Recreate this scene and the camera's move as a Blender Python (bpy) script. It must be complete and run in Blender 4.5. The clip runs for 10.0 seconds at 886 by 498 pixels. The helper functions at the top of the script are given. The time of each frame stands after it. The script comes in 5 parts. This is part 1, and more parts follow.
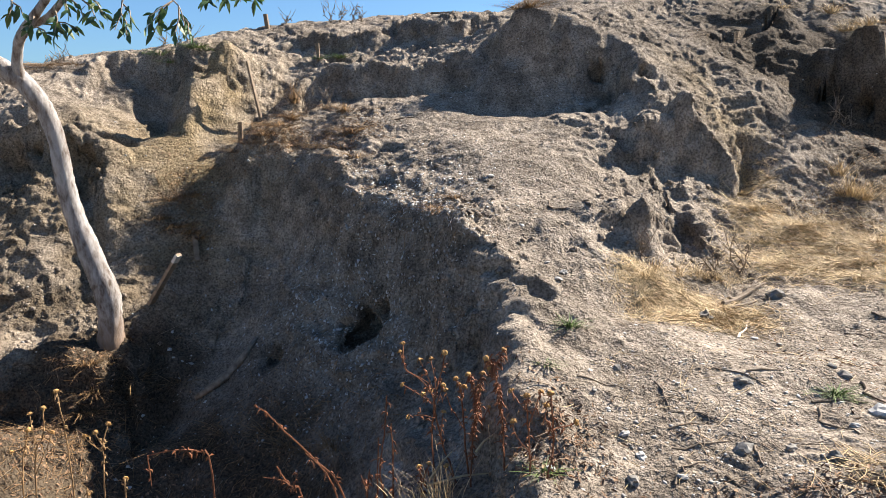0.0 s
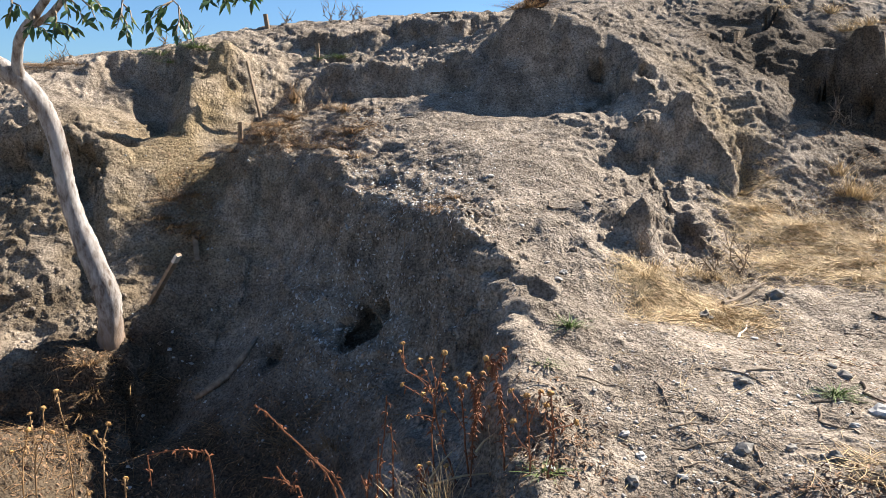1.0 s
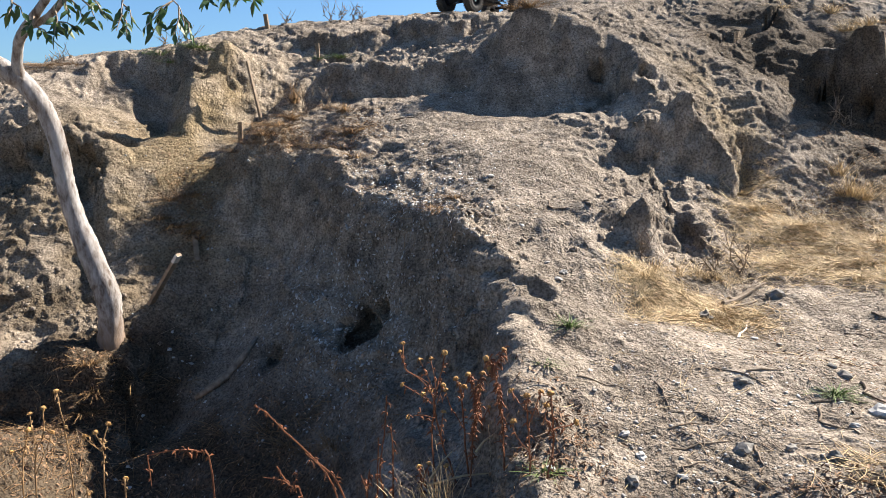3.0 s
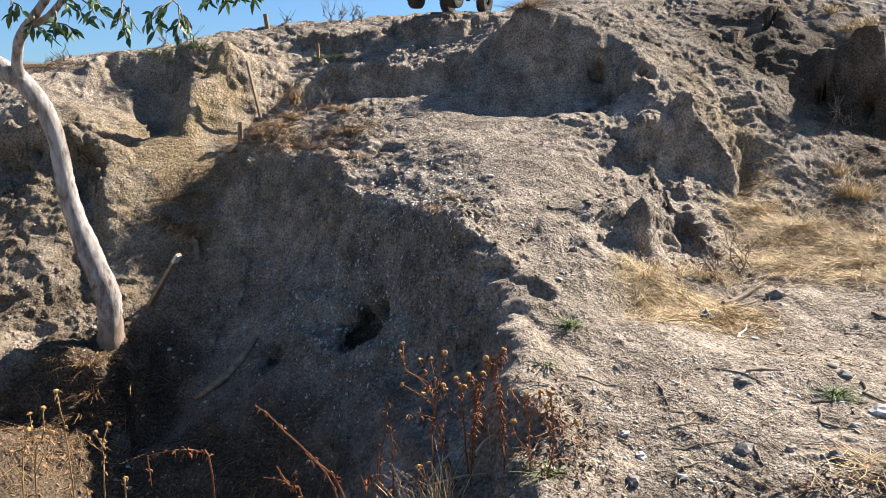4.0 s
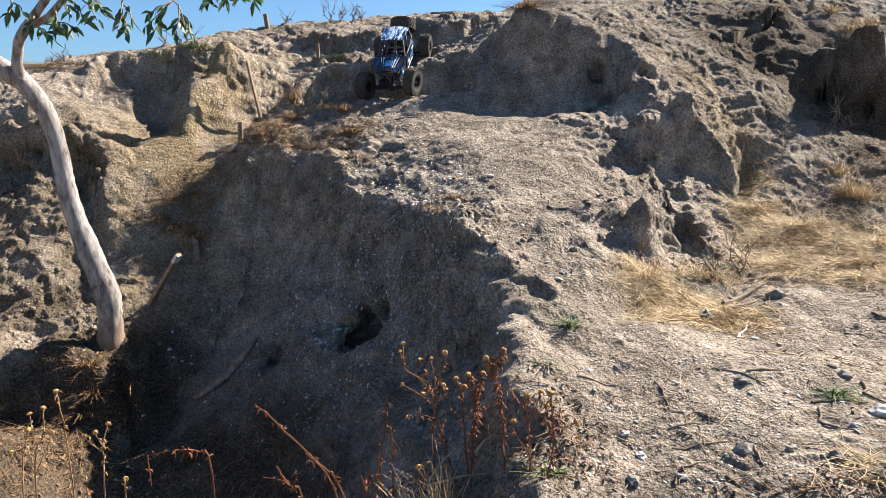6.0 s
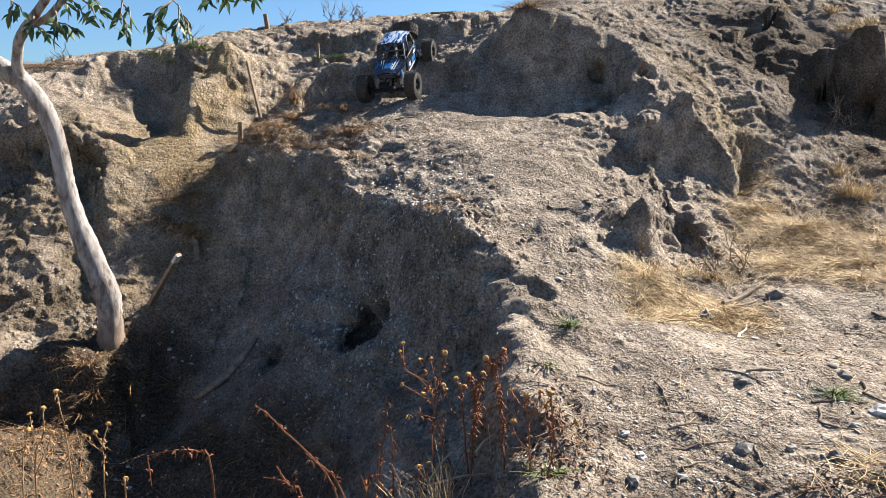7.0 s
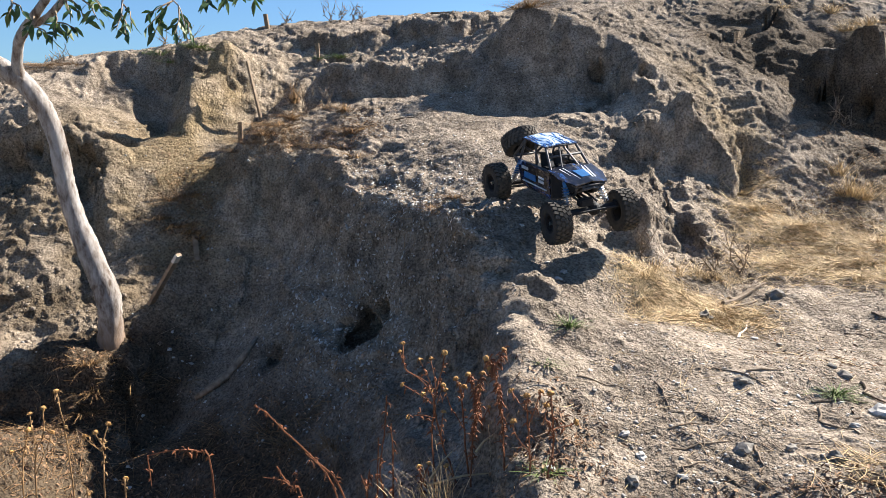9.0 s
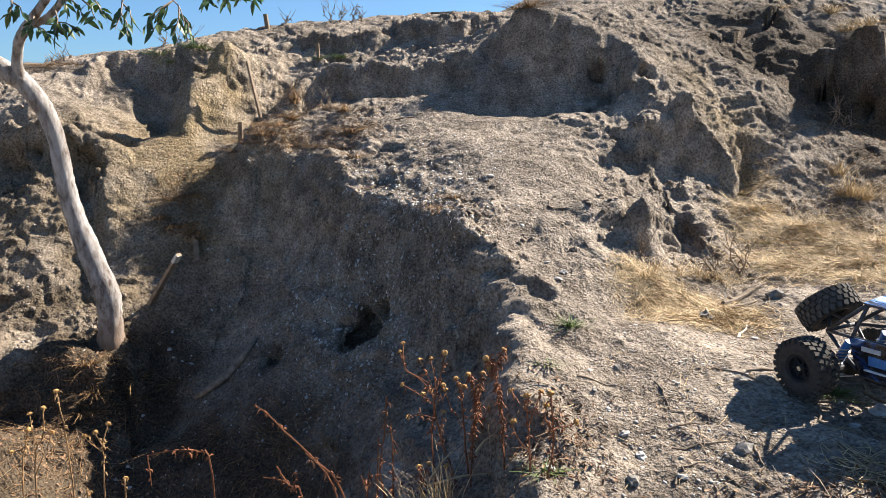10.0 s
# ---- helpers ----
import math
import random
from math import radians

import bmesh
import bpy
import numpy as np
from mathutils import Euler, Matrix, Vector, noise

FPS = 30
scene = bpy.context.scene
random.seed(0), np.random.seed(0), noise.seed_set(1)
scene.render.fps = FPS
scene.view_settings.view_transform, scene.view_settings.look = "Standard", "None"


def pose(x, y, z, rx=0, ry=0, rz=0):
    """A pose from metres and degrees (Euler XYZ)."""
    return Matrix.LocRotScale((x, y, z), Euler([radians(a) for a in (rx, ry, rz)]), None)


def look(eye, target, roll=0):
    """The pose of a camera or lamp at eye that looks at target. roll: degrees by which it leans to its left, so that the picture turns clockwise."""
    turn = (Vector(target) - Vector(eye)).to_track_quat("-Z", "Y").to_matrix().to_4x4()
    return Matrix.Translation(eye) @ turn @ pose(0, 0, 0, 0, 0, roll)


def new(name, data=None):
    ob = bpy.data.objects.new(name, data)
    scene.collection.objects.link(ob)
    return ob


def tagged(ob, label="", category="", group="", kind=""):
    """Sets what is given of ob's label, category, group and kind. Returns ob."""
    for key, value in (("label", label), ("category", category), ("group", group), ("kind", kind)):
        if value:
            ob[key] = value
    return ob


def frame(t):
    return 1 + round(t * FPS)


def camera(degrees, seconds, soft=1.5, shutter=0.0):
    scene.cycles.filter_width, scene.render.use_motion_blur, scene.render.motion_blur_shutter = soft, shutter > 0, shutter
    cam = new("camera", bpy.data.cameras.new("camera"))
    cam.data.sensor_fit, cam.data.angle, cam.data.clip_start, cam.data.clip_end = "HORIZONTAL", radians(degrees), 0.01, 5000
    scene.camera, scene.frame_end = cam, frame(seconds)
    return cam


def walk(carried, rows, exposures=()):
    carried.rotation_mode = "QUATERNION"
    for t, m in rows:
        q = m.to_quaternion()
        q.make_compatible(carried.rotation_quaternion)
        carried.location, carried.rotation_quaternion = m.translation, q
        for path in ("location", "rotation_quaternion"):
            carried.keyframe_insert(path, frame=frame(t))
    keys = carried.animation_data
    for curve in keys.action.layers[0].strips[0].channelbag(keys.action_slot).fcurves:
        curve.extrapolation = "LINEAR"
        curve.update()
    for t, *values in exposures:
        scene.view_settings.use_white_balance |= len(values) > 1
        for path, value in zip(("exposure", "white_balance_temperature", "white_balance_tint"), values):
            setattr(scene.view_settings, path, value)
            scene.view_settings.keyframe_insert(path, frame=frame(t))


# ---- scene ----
cam = camera(64.2, 10.0, soft=0.5)
EYE, TARGET = (0.0, 0.0, 0.9), (0.0, 0.98481, 0.72635)
walk(cam, [(0.0, look(EYE, TARGET)), (10.0, look(EYE, TARGET))])

# ---- light: a low sun behind the bank, clear sky ----
SUN_AZIMUTH, SUN_HEIGHT = 59.0, 40.5
sun_way = Vector((math.sin(radians(SUN_AZIMUTH)) * math.cos(radians(SUN_HEIGHT)), math.cos(radians(SUN_AZIMUTH)) * math.cos(radians(SUN_HEIGHT)), math.sin(radians(SUN_HEIGHT))))
sun = new("sun", bpy.data.lights.new("sun", "SUN"))
sun.data.energy, sun.data.angle, sun.data.color = 5.0, radians(0.53), (1.0, 0.935, 0.85)
sun.matrix_world = look(sun_way * 30, (0, 0, 0))
world = bpy.data.worlds.new("sky")
scene.world = world
world.use_nodes = True
sky = world.node_tree.nodes.new("ShaderNodeTexSky")
sky.sky_type, sky.sun_disc = "NISHITA", False
sky.sun_elevation, sky.sun_rotation = radians(SUN_HEIGHT), radians(SUN_AZIMUTH)
sky.air_density, sky.dust_density = 1.0, 0.7
background = world.node_tree.nodes["Background"]
background.inputs[1].default_value = 0.039
tint = world.node_tree.nodes.new("ShaderNodeMix")
tint.data_type, tint.blend_type = "RGBA", "MULTIPLY"
tint.inputs[0].default_value, tint.inputs[7].default_value = 1.0, (0.68, 0.99, 1.34, 1)
world.node_tree.links.new(sky.outputs[0], tint.inputs[6])
world.node_tree.links.new(tint.outputs[2], background.inputs[0])
scene.view_settings.exposure = 1.62


# ---- materials ----
def material(name, rough=0.8, metal=0.0, spec=0.5):
    m = bpy.data.materials.new(name)
    m.use_nodes = True
    b = m.node_tree.nodes["Principled BSDF"]
    b.inputs["Roughness"].default_value, b.inputs["Metallic"].default_value = rough, metal
    b.inputs["Specular IOR Level"].default_value = spec
    return m, m.node_tree.nodes, m.node_tree.links, b


def noise_node(nodes, links, where, scale, detail=6.0, rough=0.6, distortion=0.0):
    n = nodes.new("ShaderNodeTexNoise")
    n.inputs["Scale"].default_value, n.inputs["Detail"].default_value = scale, detail
    n.inputs["Roughness"].default_value, n.inputs["Distortion"].default_value = rough, distortion
    links.new(where, n.inputs["Vector"])
    return n.outputs["Fac"]


def ramp_node(nodes, links, value, stops):
    r = nodes.new("ShaderNodeValToRGB")
    while len(r.color_ramp.elements) < len(stops):
        r.color_ramp.elements.new(0.5)
    for e, (at, colour) in zip(r.color_ramp.elements, stops):
        e.position, e.color = at, (*colour, 1)
    links.new(value, r.inputs[0])
    return r.outputs[0]


def mix_node(nodes, links, factor, a, b, how="MIX"):
    m = nodes.new("ShaderNodeMix")
    m.data_type, m.blend_type = "RGBA", how
    for socket, value in ((m.inputs[0], factor), (m.inputs[6], a), (m.inputs[7], b)):
        if isinstance(value, (int, float)):
            socket.default_value = value
        elif isinstance(value, tuple):
            socket.default_value = (*value, 1)
        else:
            links.new(value, socket)
    return m.outputs[2]


def bump_node(nodes, links, height, strength, distance, b):
    n = nodes.new("ShaderNodeBump")
    n.inputs["Strength"].default_value, n.inputs["Distance"].default_value = strength, distance
    links.new(height, n.inputs["Height"])
    links.new(n.outputs[0], b.inputs["Normal"])


def grained(name, low, high, scale=40.0, rough=0.85, bump=0.3, metal=0.0, per="object", spread=0.35, spec=0.3):
    """A natural surface: two tones in a fine grain, lighter or darker from piece to piece."""
    m, nodes, links, b = material(name, rough, metal, spec)
    where = nodes.new("ShaderNodeTexCoord").outputs["Object"]
    fine = noise_node(nodes, links, where, scale, 8)
    colour = ramp_node(nodes, links, fine, [(0.3, low), (0.7, high)])
    if per == "object":
        chance = nodes.new("ShaderNodeObjectInfo").outputs["Random"]
    else:
        chance = nodes.new("ShaderNodeNewGeometry").outputs["Random Per Island"]
    shade = ramp_node(nodes, links, chance, [(0.0, (1 - spread,) * 3), (1.0, (1 + spread * 0.6,) * 3)])
    colour = mix_node(nodes, links, 1.0, colour, shade, "MULTIPLY")
    links.new(colour, b.inputs["Base Color"])
    bump_node(nodes, links, fine, bump, 0.002, b)
    return m


def soil():
    m, nodes, links, b = material("soil", 0.95, 0, 0.15)
    where = nodes.new("ShaderNodeTexCoord").outputs["Object"]
    broad = noise_node(nodes, links, where, 2.2, 5, 0.6, 0.4)
    mid = noise_node(nodes, links, where, 14, 8, 0.65)
    fine = noise_node(nodes, links, where, 120, 6, 0.7)
    pale = ramp_node(nodes, links, broad, [(0.3, (0.195, 0.157, 0.119)), (0.7, (0.325, 0.267, 0.208))])
    brown = ramp_node(nodes, links, mid, [(0.36, (0.105, 0.080, 0.058)), (0.64, (0.42, 0.348, 0.272))])
    colour = mix_node(nodes, links, 0.55, pale, brown)
    ochre = nodes.new("ShaderNodeAttribute")
    ochre.attribute_name = "ochre"
    colour = mix_node(nodes, links, ochre.outputs["Fac"], colour, mix_node(nodes, links, mid, (0.20, 0.147, 0.080), (0.36, 0.268, 0.155)))
    # Dark leaf mould, plus shade of ditch and alcove painted into the colour.
    humus_and_shade = nodes.new("ShaderNodeAttribute")
    humus_and_shade.attribute_name = "humus_and_shade"
    colour = mix_node(nodes, links, humus_and_shade.outputs["Fac"], colour, mix_node(nodes, links, fine, (0.05, 0.038, 0.026), (0.13, 0.095, 0.062)))
    speck = ramp_node(nodes, links, fine, [(0.37, (0.42, 0.41, 0.40)), (0.58, (1.26, 1.26, 1.26))])
    colour = mix_node(nodes, links, 1.0, colour, speck, "MULTIPLY")
    grit = nodes.new("ShaderNodeTexVoronoi")
    grit.inputs["Scale"].default_value = 95
    links.new(where, grit.inputs["Vector"])
    chalk = ramp_node(nodes, links, grit.outputs["Distance"], [(0.13, (1, 1, 1)), (0.2, (0, 0, 0))])
    some = ramp_node(nodes, links, grit.outputs["Color"], [(0.86, (0, 0, 0)), (0.9, (1, 1, 1))])
    flecks = mix_node(nodes, links, 1.0, chalk, some, "MULTIPLY")
    colour = mix_node(nodes, links, flecks, colour, (0.48, 0.455, 0.41))
    chip = nodes.new("ShaderNodeTexVoronoi")
    chip.inputs["Scale"].default_value = 48
    links.new(where, chip.inputs["Vector"])
    shape = ramp_node(nodes, links, chip.outputs["Distance"], [(0.10, (1, 1, 1)), (0.15, (0, 0, 0))])
    few = ramp_node(nodes, links, chip.outputs["Color"], [(0.84, (0, 0, 0)), (0.87, (1, 1, 1))])
    colour = mix_node(nodes, links, mix_node(nodes, links, 1.0, shape, few, "MULTIPLY"), colour, (0.52, 0.50, 0.46))
    links.new(colour, b.inputs["Base Color"])
    crisp = ramp_node(nodes, links, noise_node(nodes, links, where, 150, 4, 0.55), [(0.36, (0, 0, 0)), (0.64, (1, 1, 1))])
    lumpy = ramp_node(nodes, links, noise_node(nodes, links, where, 42, 5, 0.6), [(0.34, (0, 0, 0)), (0.66, (1, 1, 1))])
    relief = mix_node(nodes, links, 0.6, crisp, lumpy)
    trodden = ramp_node(nodes, links, noise_node(nodes, links, where, 5.5, 5, 0.6, 0.5), [(0.40, (0.22, 0.22, 0.22)), (0.60, (1, 1, 1))])
    relief = mix_node(nodes, links, 1.0, relief, trodden, "MULTIPLY")
    bump_node(nodes, links, relief, 1.0, 0.014, b)
    return m


SOIL = soil()
STONE = grained("stone", (0.13, 0.118, 0.10), (0.30, 0.275, 0.24), 60, 0.85, 0.4, per="island", spread=0.5)
ROCK = grained("grey_rock", (0.12, 0.108, 0.094), (0.26, 0.238, 0.205), 70, 0.9, 0.6, spread=0.25)
CHALK = grained("pale_stone", (0.28, 0.265, 0.24), (0.50, 0.475, 0.44), 60, 0.85, 0.4, spread=0.3)
CHIP = grained("pale_chip", (0.22, 0.205, 0.18), (0.46, 0.43, 0.39), 60, 0.8, 0.3, per="island", spread=0.5)
SHELL = grained("shell", (0.30, 0.285, 0.26), (0.54, 0.52, 0.48), 60, 0.6, 0.2, per="island", spread=0.5)
STRAW = grained("straw", (0.36, 0.245, 0.12), (0.70, 0.53, 0.30), 30, 0.7, 0.1, per="island", spread=0.45)
LITTER = grained("leaf_litter", (0.14, 0.076, 0.042), (0.34, 0.21, 0.12), 40, 0.8, 0.2, per="island", spread=0.6)
TWIG = grained("dead_twig", (0.13, 0.09, 0.06), (0.34, 0.26, 0.18), 50, 0.85, 0.3, per="island", spread=0.5)
STALK = grained("dry_stalk", (0.11, 0.04, 0.018), (0.27, 0.105, 0.045), 60, 0.75, 0.2, per="island", spread=0.4)
SEED = grained("seed_head", (0.17, 0.085, 0.03), (0.42, 0.25, 0.09), 90, 0.9, 0.5, per="island", spread=0.35)
SCRUB = grained("dry_scrub", (0.15, 0.083, 0.038), (0.36, 0.22, 0.10), 40, 0.8, 0.2, per="island", spread=0.5)
GREEN = grained("green_weed", (0.07, 0.11, 0.025), (0.17, 0.23, 0.06), 60, 0.6, 0.1, per="island", spread=0.4)
WOOD = grained("weathered_wood", (0.13, 0.09, 0.055), (0.28, 0.21, 0.145), 25, 0.85, 0.4)
CUT_WOOD = grained("cut_wood", (0.60, 0.52, 0.42), (0.78, 0.71, 0.61), 60, 0.85, 0.2)
RUBBER = grained("tyre_rubber", (0.028, 0.025, 0.022), (0.060, 0.053, 0.045), 60, 0.85, 0.3, spread=0.1)
DUSTY = grained("dusty_rubber", (0.04, 0.036, 0.031), (0.10, 0.088, 0.072), 80, 0.95, 0.3, spread=0.1)
BLACK = grained("black_plastic", (0.010, 0.010, 0.011), (0.022, 0.022, 0.024), 50, 0.7, 0.05, spread=0.1, spec=0.25)
TUBE = grained("grey_tube", (0.03, 0.03, 0.033), (0.08, 0.08, 0.085), 80, 0.55, 0.05, spread=0.1, spec=0.35)
STEEL = grained("dull_steel", (0.35, 0.35, 0.35), (0.55, 0.55, 0.55), 60, 0.35, 0.05, metal=1.0, spread=0.1)


def bark():
    m, nodes, links, b = material("bark", 0.85, 0, 0.3)
    where = nodes.new("ShaderNodeTexCoord").outputs["Object"]
    stretch = nodes.new("ShaderNodeMapping")
    stretch.inputs["Scale"].default_value = (1, 1, 0.35)
    links.new(where, stretch.inputs[0])
    mid = noise_node(nodes, links, stretch.outputs[0], 45, 8, 0.65, 0.1)
    fine = noise_node(nodes, links, stretch.outputs[0], 120, 6, 0.7)
    colour = ramp_node(nodes, links, mid, [(0.36, (0.11, 0.078, 0.058)), (0.46, (0.24, 0.205, 0.178)), (0.60, (0.38, 0.345, 0.315))])
    foot = nodes.new("ShaderNodeSeparateXYZ")
    links.new(where, foot.inputs[0])
    rust = ramp_node(nodes, links, foot.outputs[2], [(0.0, (1, 1, 1)), (0.16, (0, 0, 0))])
    colour = mix_node(nodes, links, rust, colour, mix_node(nodes, links, fine, (0.15, 0.085, 0.045), (0.28, 0.18, 0.11)))
    links.new(colour, b.inputs["Base Color"])
    bump_node(nodes, links, mix_node(nodes, links, 0.5, mid, fine), 1.0, 0.006, b)
    return m


BARK = bark()


def leaf():
    m, nodes, links, b = material("leaf", 0.45, 0, 0.5)
    chance = nodes.new("ShaderNodeNewGeometry").outputs["Random Per Island"]
    colour = ramp_node(nodes, links, chance, [(0.0, (0.03, 0.06, 0.022)), (0.6, (0.055, 0.10, 0.035)), (1.0, (0.12, 0.15, 0.05))])
    links.new(colour, b.inputs["Base Color"])
    clear = nodes.new("ShaderNodeBsdfTranslucent")
    links.new(mix_node(nodes, links, 1.0, colour, (0.9, 1.1, 0.5), "MULTIPLY"), clear.inputs[0])
    both = nodes.new("ShaderNodeMixShader")
    both.inputs[0].default_value = 0.22
    links.new(b.outputs[0], both.inputs[1])
    links.new(clear.outputs[0], both.inputs[2])
    links.new(both.outputs[0], nodes["Material Output"].inputs[0])
    return m


LEAF = leaf()


def livery(name, stops):
    """Printed body panels: blues and black with white flashes."""
    m, nodes, links, b = material(name, 0.27, 0, 0.7)
    where = nodes.new("ShaderNodeTexCoord").outputs["Object"]
    stretch = nodes.new("ShaderNodeMapping")
    stretch.inputs["Scale"].default_value, stretch.inputs["Rotation"].default_value = (0.45, 1.4, 1.0), (0, 0, 0.5)
    links.new(where, stretch.inputs[0])
    big = noise_node(nodes, links, stretch.outputs[0], 26, 3, 0.6, 1.2)
    colour = ramp_node(nodes, links, big, stops)
    dust = noise_node(nodes, links, where, 60, 6, 0.7)
    colour = mix_node(nodes, links, ramp_node(nodes, links, dust, [(0.5, (0, 0, 0)), (0.85, (0.35, 0.35, 0.35))]), colour, (0.33, 0.29, 0.23))
    links.new(colour, b.inputs["Base Color"])
    return m


# Roof print; its share of white is raised to stand in for glare.
LIVERY = livery("blue_livery", [(0.40, (0.004, 0.005, 0.010)), (0.46, (0.008, 0.030, 0.12)), (0.50, (0.02, 0.10, 0.30)), (0.54, (0.22, 0.32, 0.44)), (0.60, (0.60, 0.64, 0.68))])
DARK_LIVERY = livery("dark_livery", [(0.42, (0.004, 0.004, 0.006)), (0.54, (0.006, 0.009, 0.025)), (0.60, (0.012, 0.04, 0.14)), (0.66, (0.03, 0.11, 0.28)), (0.72, (0.35, 0.40, 0.46))])
BLUE = grained("blue_print", (0.015, 0.10, 0.30), (0.04, 0.20, 0.46), 60, 0.35, 0.02, spec=0.5)
WHITE = grained("white_print", (0.55, 0.57, 0.60), (0.75, 0.76, 0.78), 60, 0.4, 0.02, spec=0.5)


# ---- helpers for meshes ----
def part(name, bm, mat, parent, label="", smooth=False):
    """Links a bmesh as one mesh object under a thing or a part."""
    me = bpy.data.meshes.new(name)
    bm.to_mesh(me)
    bm.free()
    me.materials.append(mat)
    if smooth:
        me.shade_smooth()
    ob = new(name, me)
    ob.parent = parent
    return tagged(ob, label) if label else ob


def sheet(name, verts, faces, mat, smooth=False):
    """A mesh object from arrays of corners and of faces with equal numbers of corners."""
    verts, faces = np.asarray(verts, np.float32), np.asarray(faces, np.int32)
    me = bpy.data.meshes.new(name)
    me.vertices.add(len(verts))
    me.vertices.foreach_set("co", verts.ravel())
    side = faces.shape[1]
    me.loops.add(faces.size)
    me.loops.foreach_set("vertex_index", faces.ravel())
    me.polygons.add(len(faces))
    me.polygons.foreach_set("loop_start", np.arange(0, faces.size, side, dtype=np.int32))
    me.update(calc_edges=True)
    me.validate()
    me.materials.append(mat)
    if smooth:
        me.shade_smooth()
    return new(name, me)


def tube(bm, points, radii, sides=6, cap=True):
    """A round bar along points; radii one number or one a point."""
    pts = [Vector(p) for p in points]
    if not isinstance(radii, (list, tuple)):
        radii = [radii] * len(pts)
    rings, last = [], None
    for k, p in enumerate(pts):
        way = (pts[min(k + 1, len(pts) - 1)] - pts[max(k - 1, 0)]).normalized()
        if last is None:
            last = way.orthogonal().normalized()
        last = (last - way * last.dot(way)).normalized()
        other = way.cross(last)
        rings.append([bm.verts.new(p + (last * math.cos(a) + other * math.sin(a)) * radii[k]) for a in [2 * math.pi * i / sides for i in range(sides)]])
    for r, s in zip(rings, rings[1:]):
        for i in range(sides):
            bm.faces.new((r[i], r[(i + 1) % sides], s[(i + 1) % sides], s[i]))
    if cap:
        bm.faces.new(rings[0][::-1])
        bm.faces.new(rings[-1])
    return bm


def slab(bm, corners, thick):
    """A plate through the corners, thickened towards its back, with softened edges."""
    vs = [bm.verts.new(c) for c in corners]
    f = bm.faces.new(vs)
    f.normal_update()
    n = f.normal.copy()
    back = [bm.verts.new(Vector(c) - n * thick) for c in corners]
    bm.faces.new(back[::-1])
    for i in range(len(vs)):
        j = (i + 1) % len(vs)
        bm.faces.new((vs[j], vs[i], back[i], back[j]))
    return bm


def block(bm, size, at, turn=None, bevel=0.0, taper=1.0):
    made = bmesh.ops.create_cube(bm, size=1)["verts"]
    for v in made:
        k = taper if v.co.z > 0 else 1.0
        v.co = Vector((v.co.x * size[0] * k, v.co.y * size[1] * k, v.co.z * size[2]))
    if bevel:
        edges = list({e for v in made for e in v.link_edges})
        made = list({v for f in bmesh.ops.bevel(bm, geom=edges, offset=bevel, segments=2, affect="EDGES")["faces"] for v in f.verts} | {v for v in made if v.is_valid})
    m = Matrix.Translation(at) @ (turn or Matrix())
    for v in made:
        v.co = m @ v.co
    return bm


# ---- ground: profiles of the bank, south to north, at steps of 0.4 m, fitted to the camera's view ----
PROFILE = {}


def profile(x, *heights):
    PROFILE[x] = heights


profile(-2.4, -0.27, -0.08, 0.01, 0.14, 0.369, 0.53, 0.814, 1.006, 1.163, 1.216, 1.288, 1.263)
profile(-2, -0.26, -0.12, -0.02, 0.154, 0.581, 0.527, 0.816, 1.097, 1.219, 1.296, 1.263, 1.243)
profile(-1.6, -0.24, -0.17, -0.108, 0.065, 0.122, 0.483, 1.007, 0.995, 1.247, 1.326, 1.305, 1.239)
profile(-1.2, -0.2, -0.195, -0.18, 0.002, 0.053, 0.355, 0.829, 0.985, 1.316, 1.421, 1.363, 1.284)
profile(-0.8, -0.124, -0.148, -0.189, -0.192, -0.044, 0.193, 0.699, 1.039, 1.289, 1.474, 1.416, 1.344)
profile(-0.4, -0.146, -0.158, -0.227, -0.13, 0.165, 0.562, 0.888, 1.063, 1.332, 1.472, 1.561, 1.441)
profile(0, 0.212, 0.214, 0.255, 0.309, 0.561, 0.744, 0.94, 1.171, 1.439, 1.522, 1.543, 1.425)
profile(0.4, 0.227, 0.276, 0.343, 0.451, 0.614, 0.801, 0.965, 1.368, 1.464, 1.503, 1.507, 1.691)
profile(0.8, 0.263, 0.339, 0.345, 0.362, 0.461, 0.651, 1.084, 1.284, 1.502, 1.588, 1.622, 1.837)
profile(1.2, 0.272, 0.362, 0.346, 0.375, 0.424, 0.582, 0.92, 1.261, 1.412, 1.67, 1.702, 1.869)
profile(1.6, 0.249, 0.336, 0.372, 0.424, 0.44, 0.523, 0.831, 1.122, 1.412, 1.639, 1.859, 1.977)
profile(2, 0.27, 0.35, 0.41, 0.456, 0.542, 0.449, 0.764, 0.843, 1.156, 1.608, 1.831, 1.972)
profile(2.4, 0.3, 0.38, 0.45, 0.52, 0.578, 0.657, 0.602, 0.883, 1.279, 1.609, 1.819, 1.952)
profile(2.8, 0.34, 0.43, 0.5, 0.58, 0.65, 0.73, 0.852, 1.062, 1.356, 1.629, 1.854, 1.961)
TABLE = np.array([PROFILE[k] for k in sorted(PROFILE)])


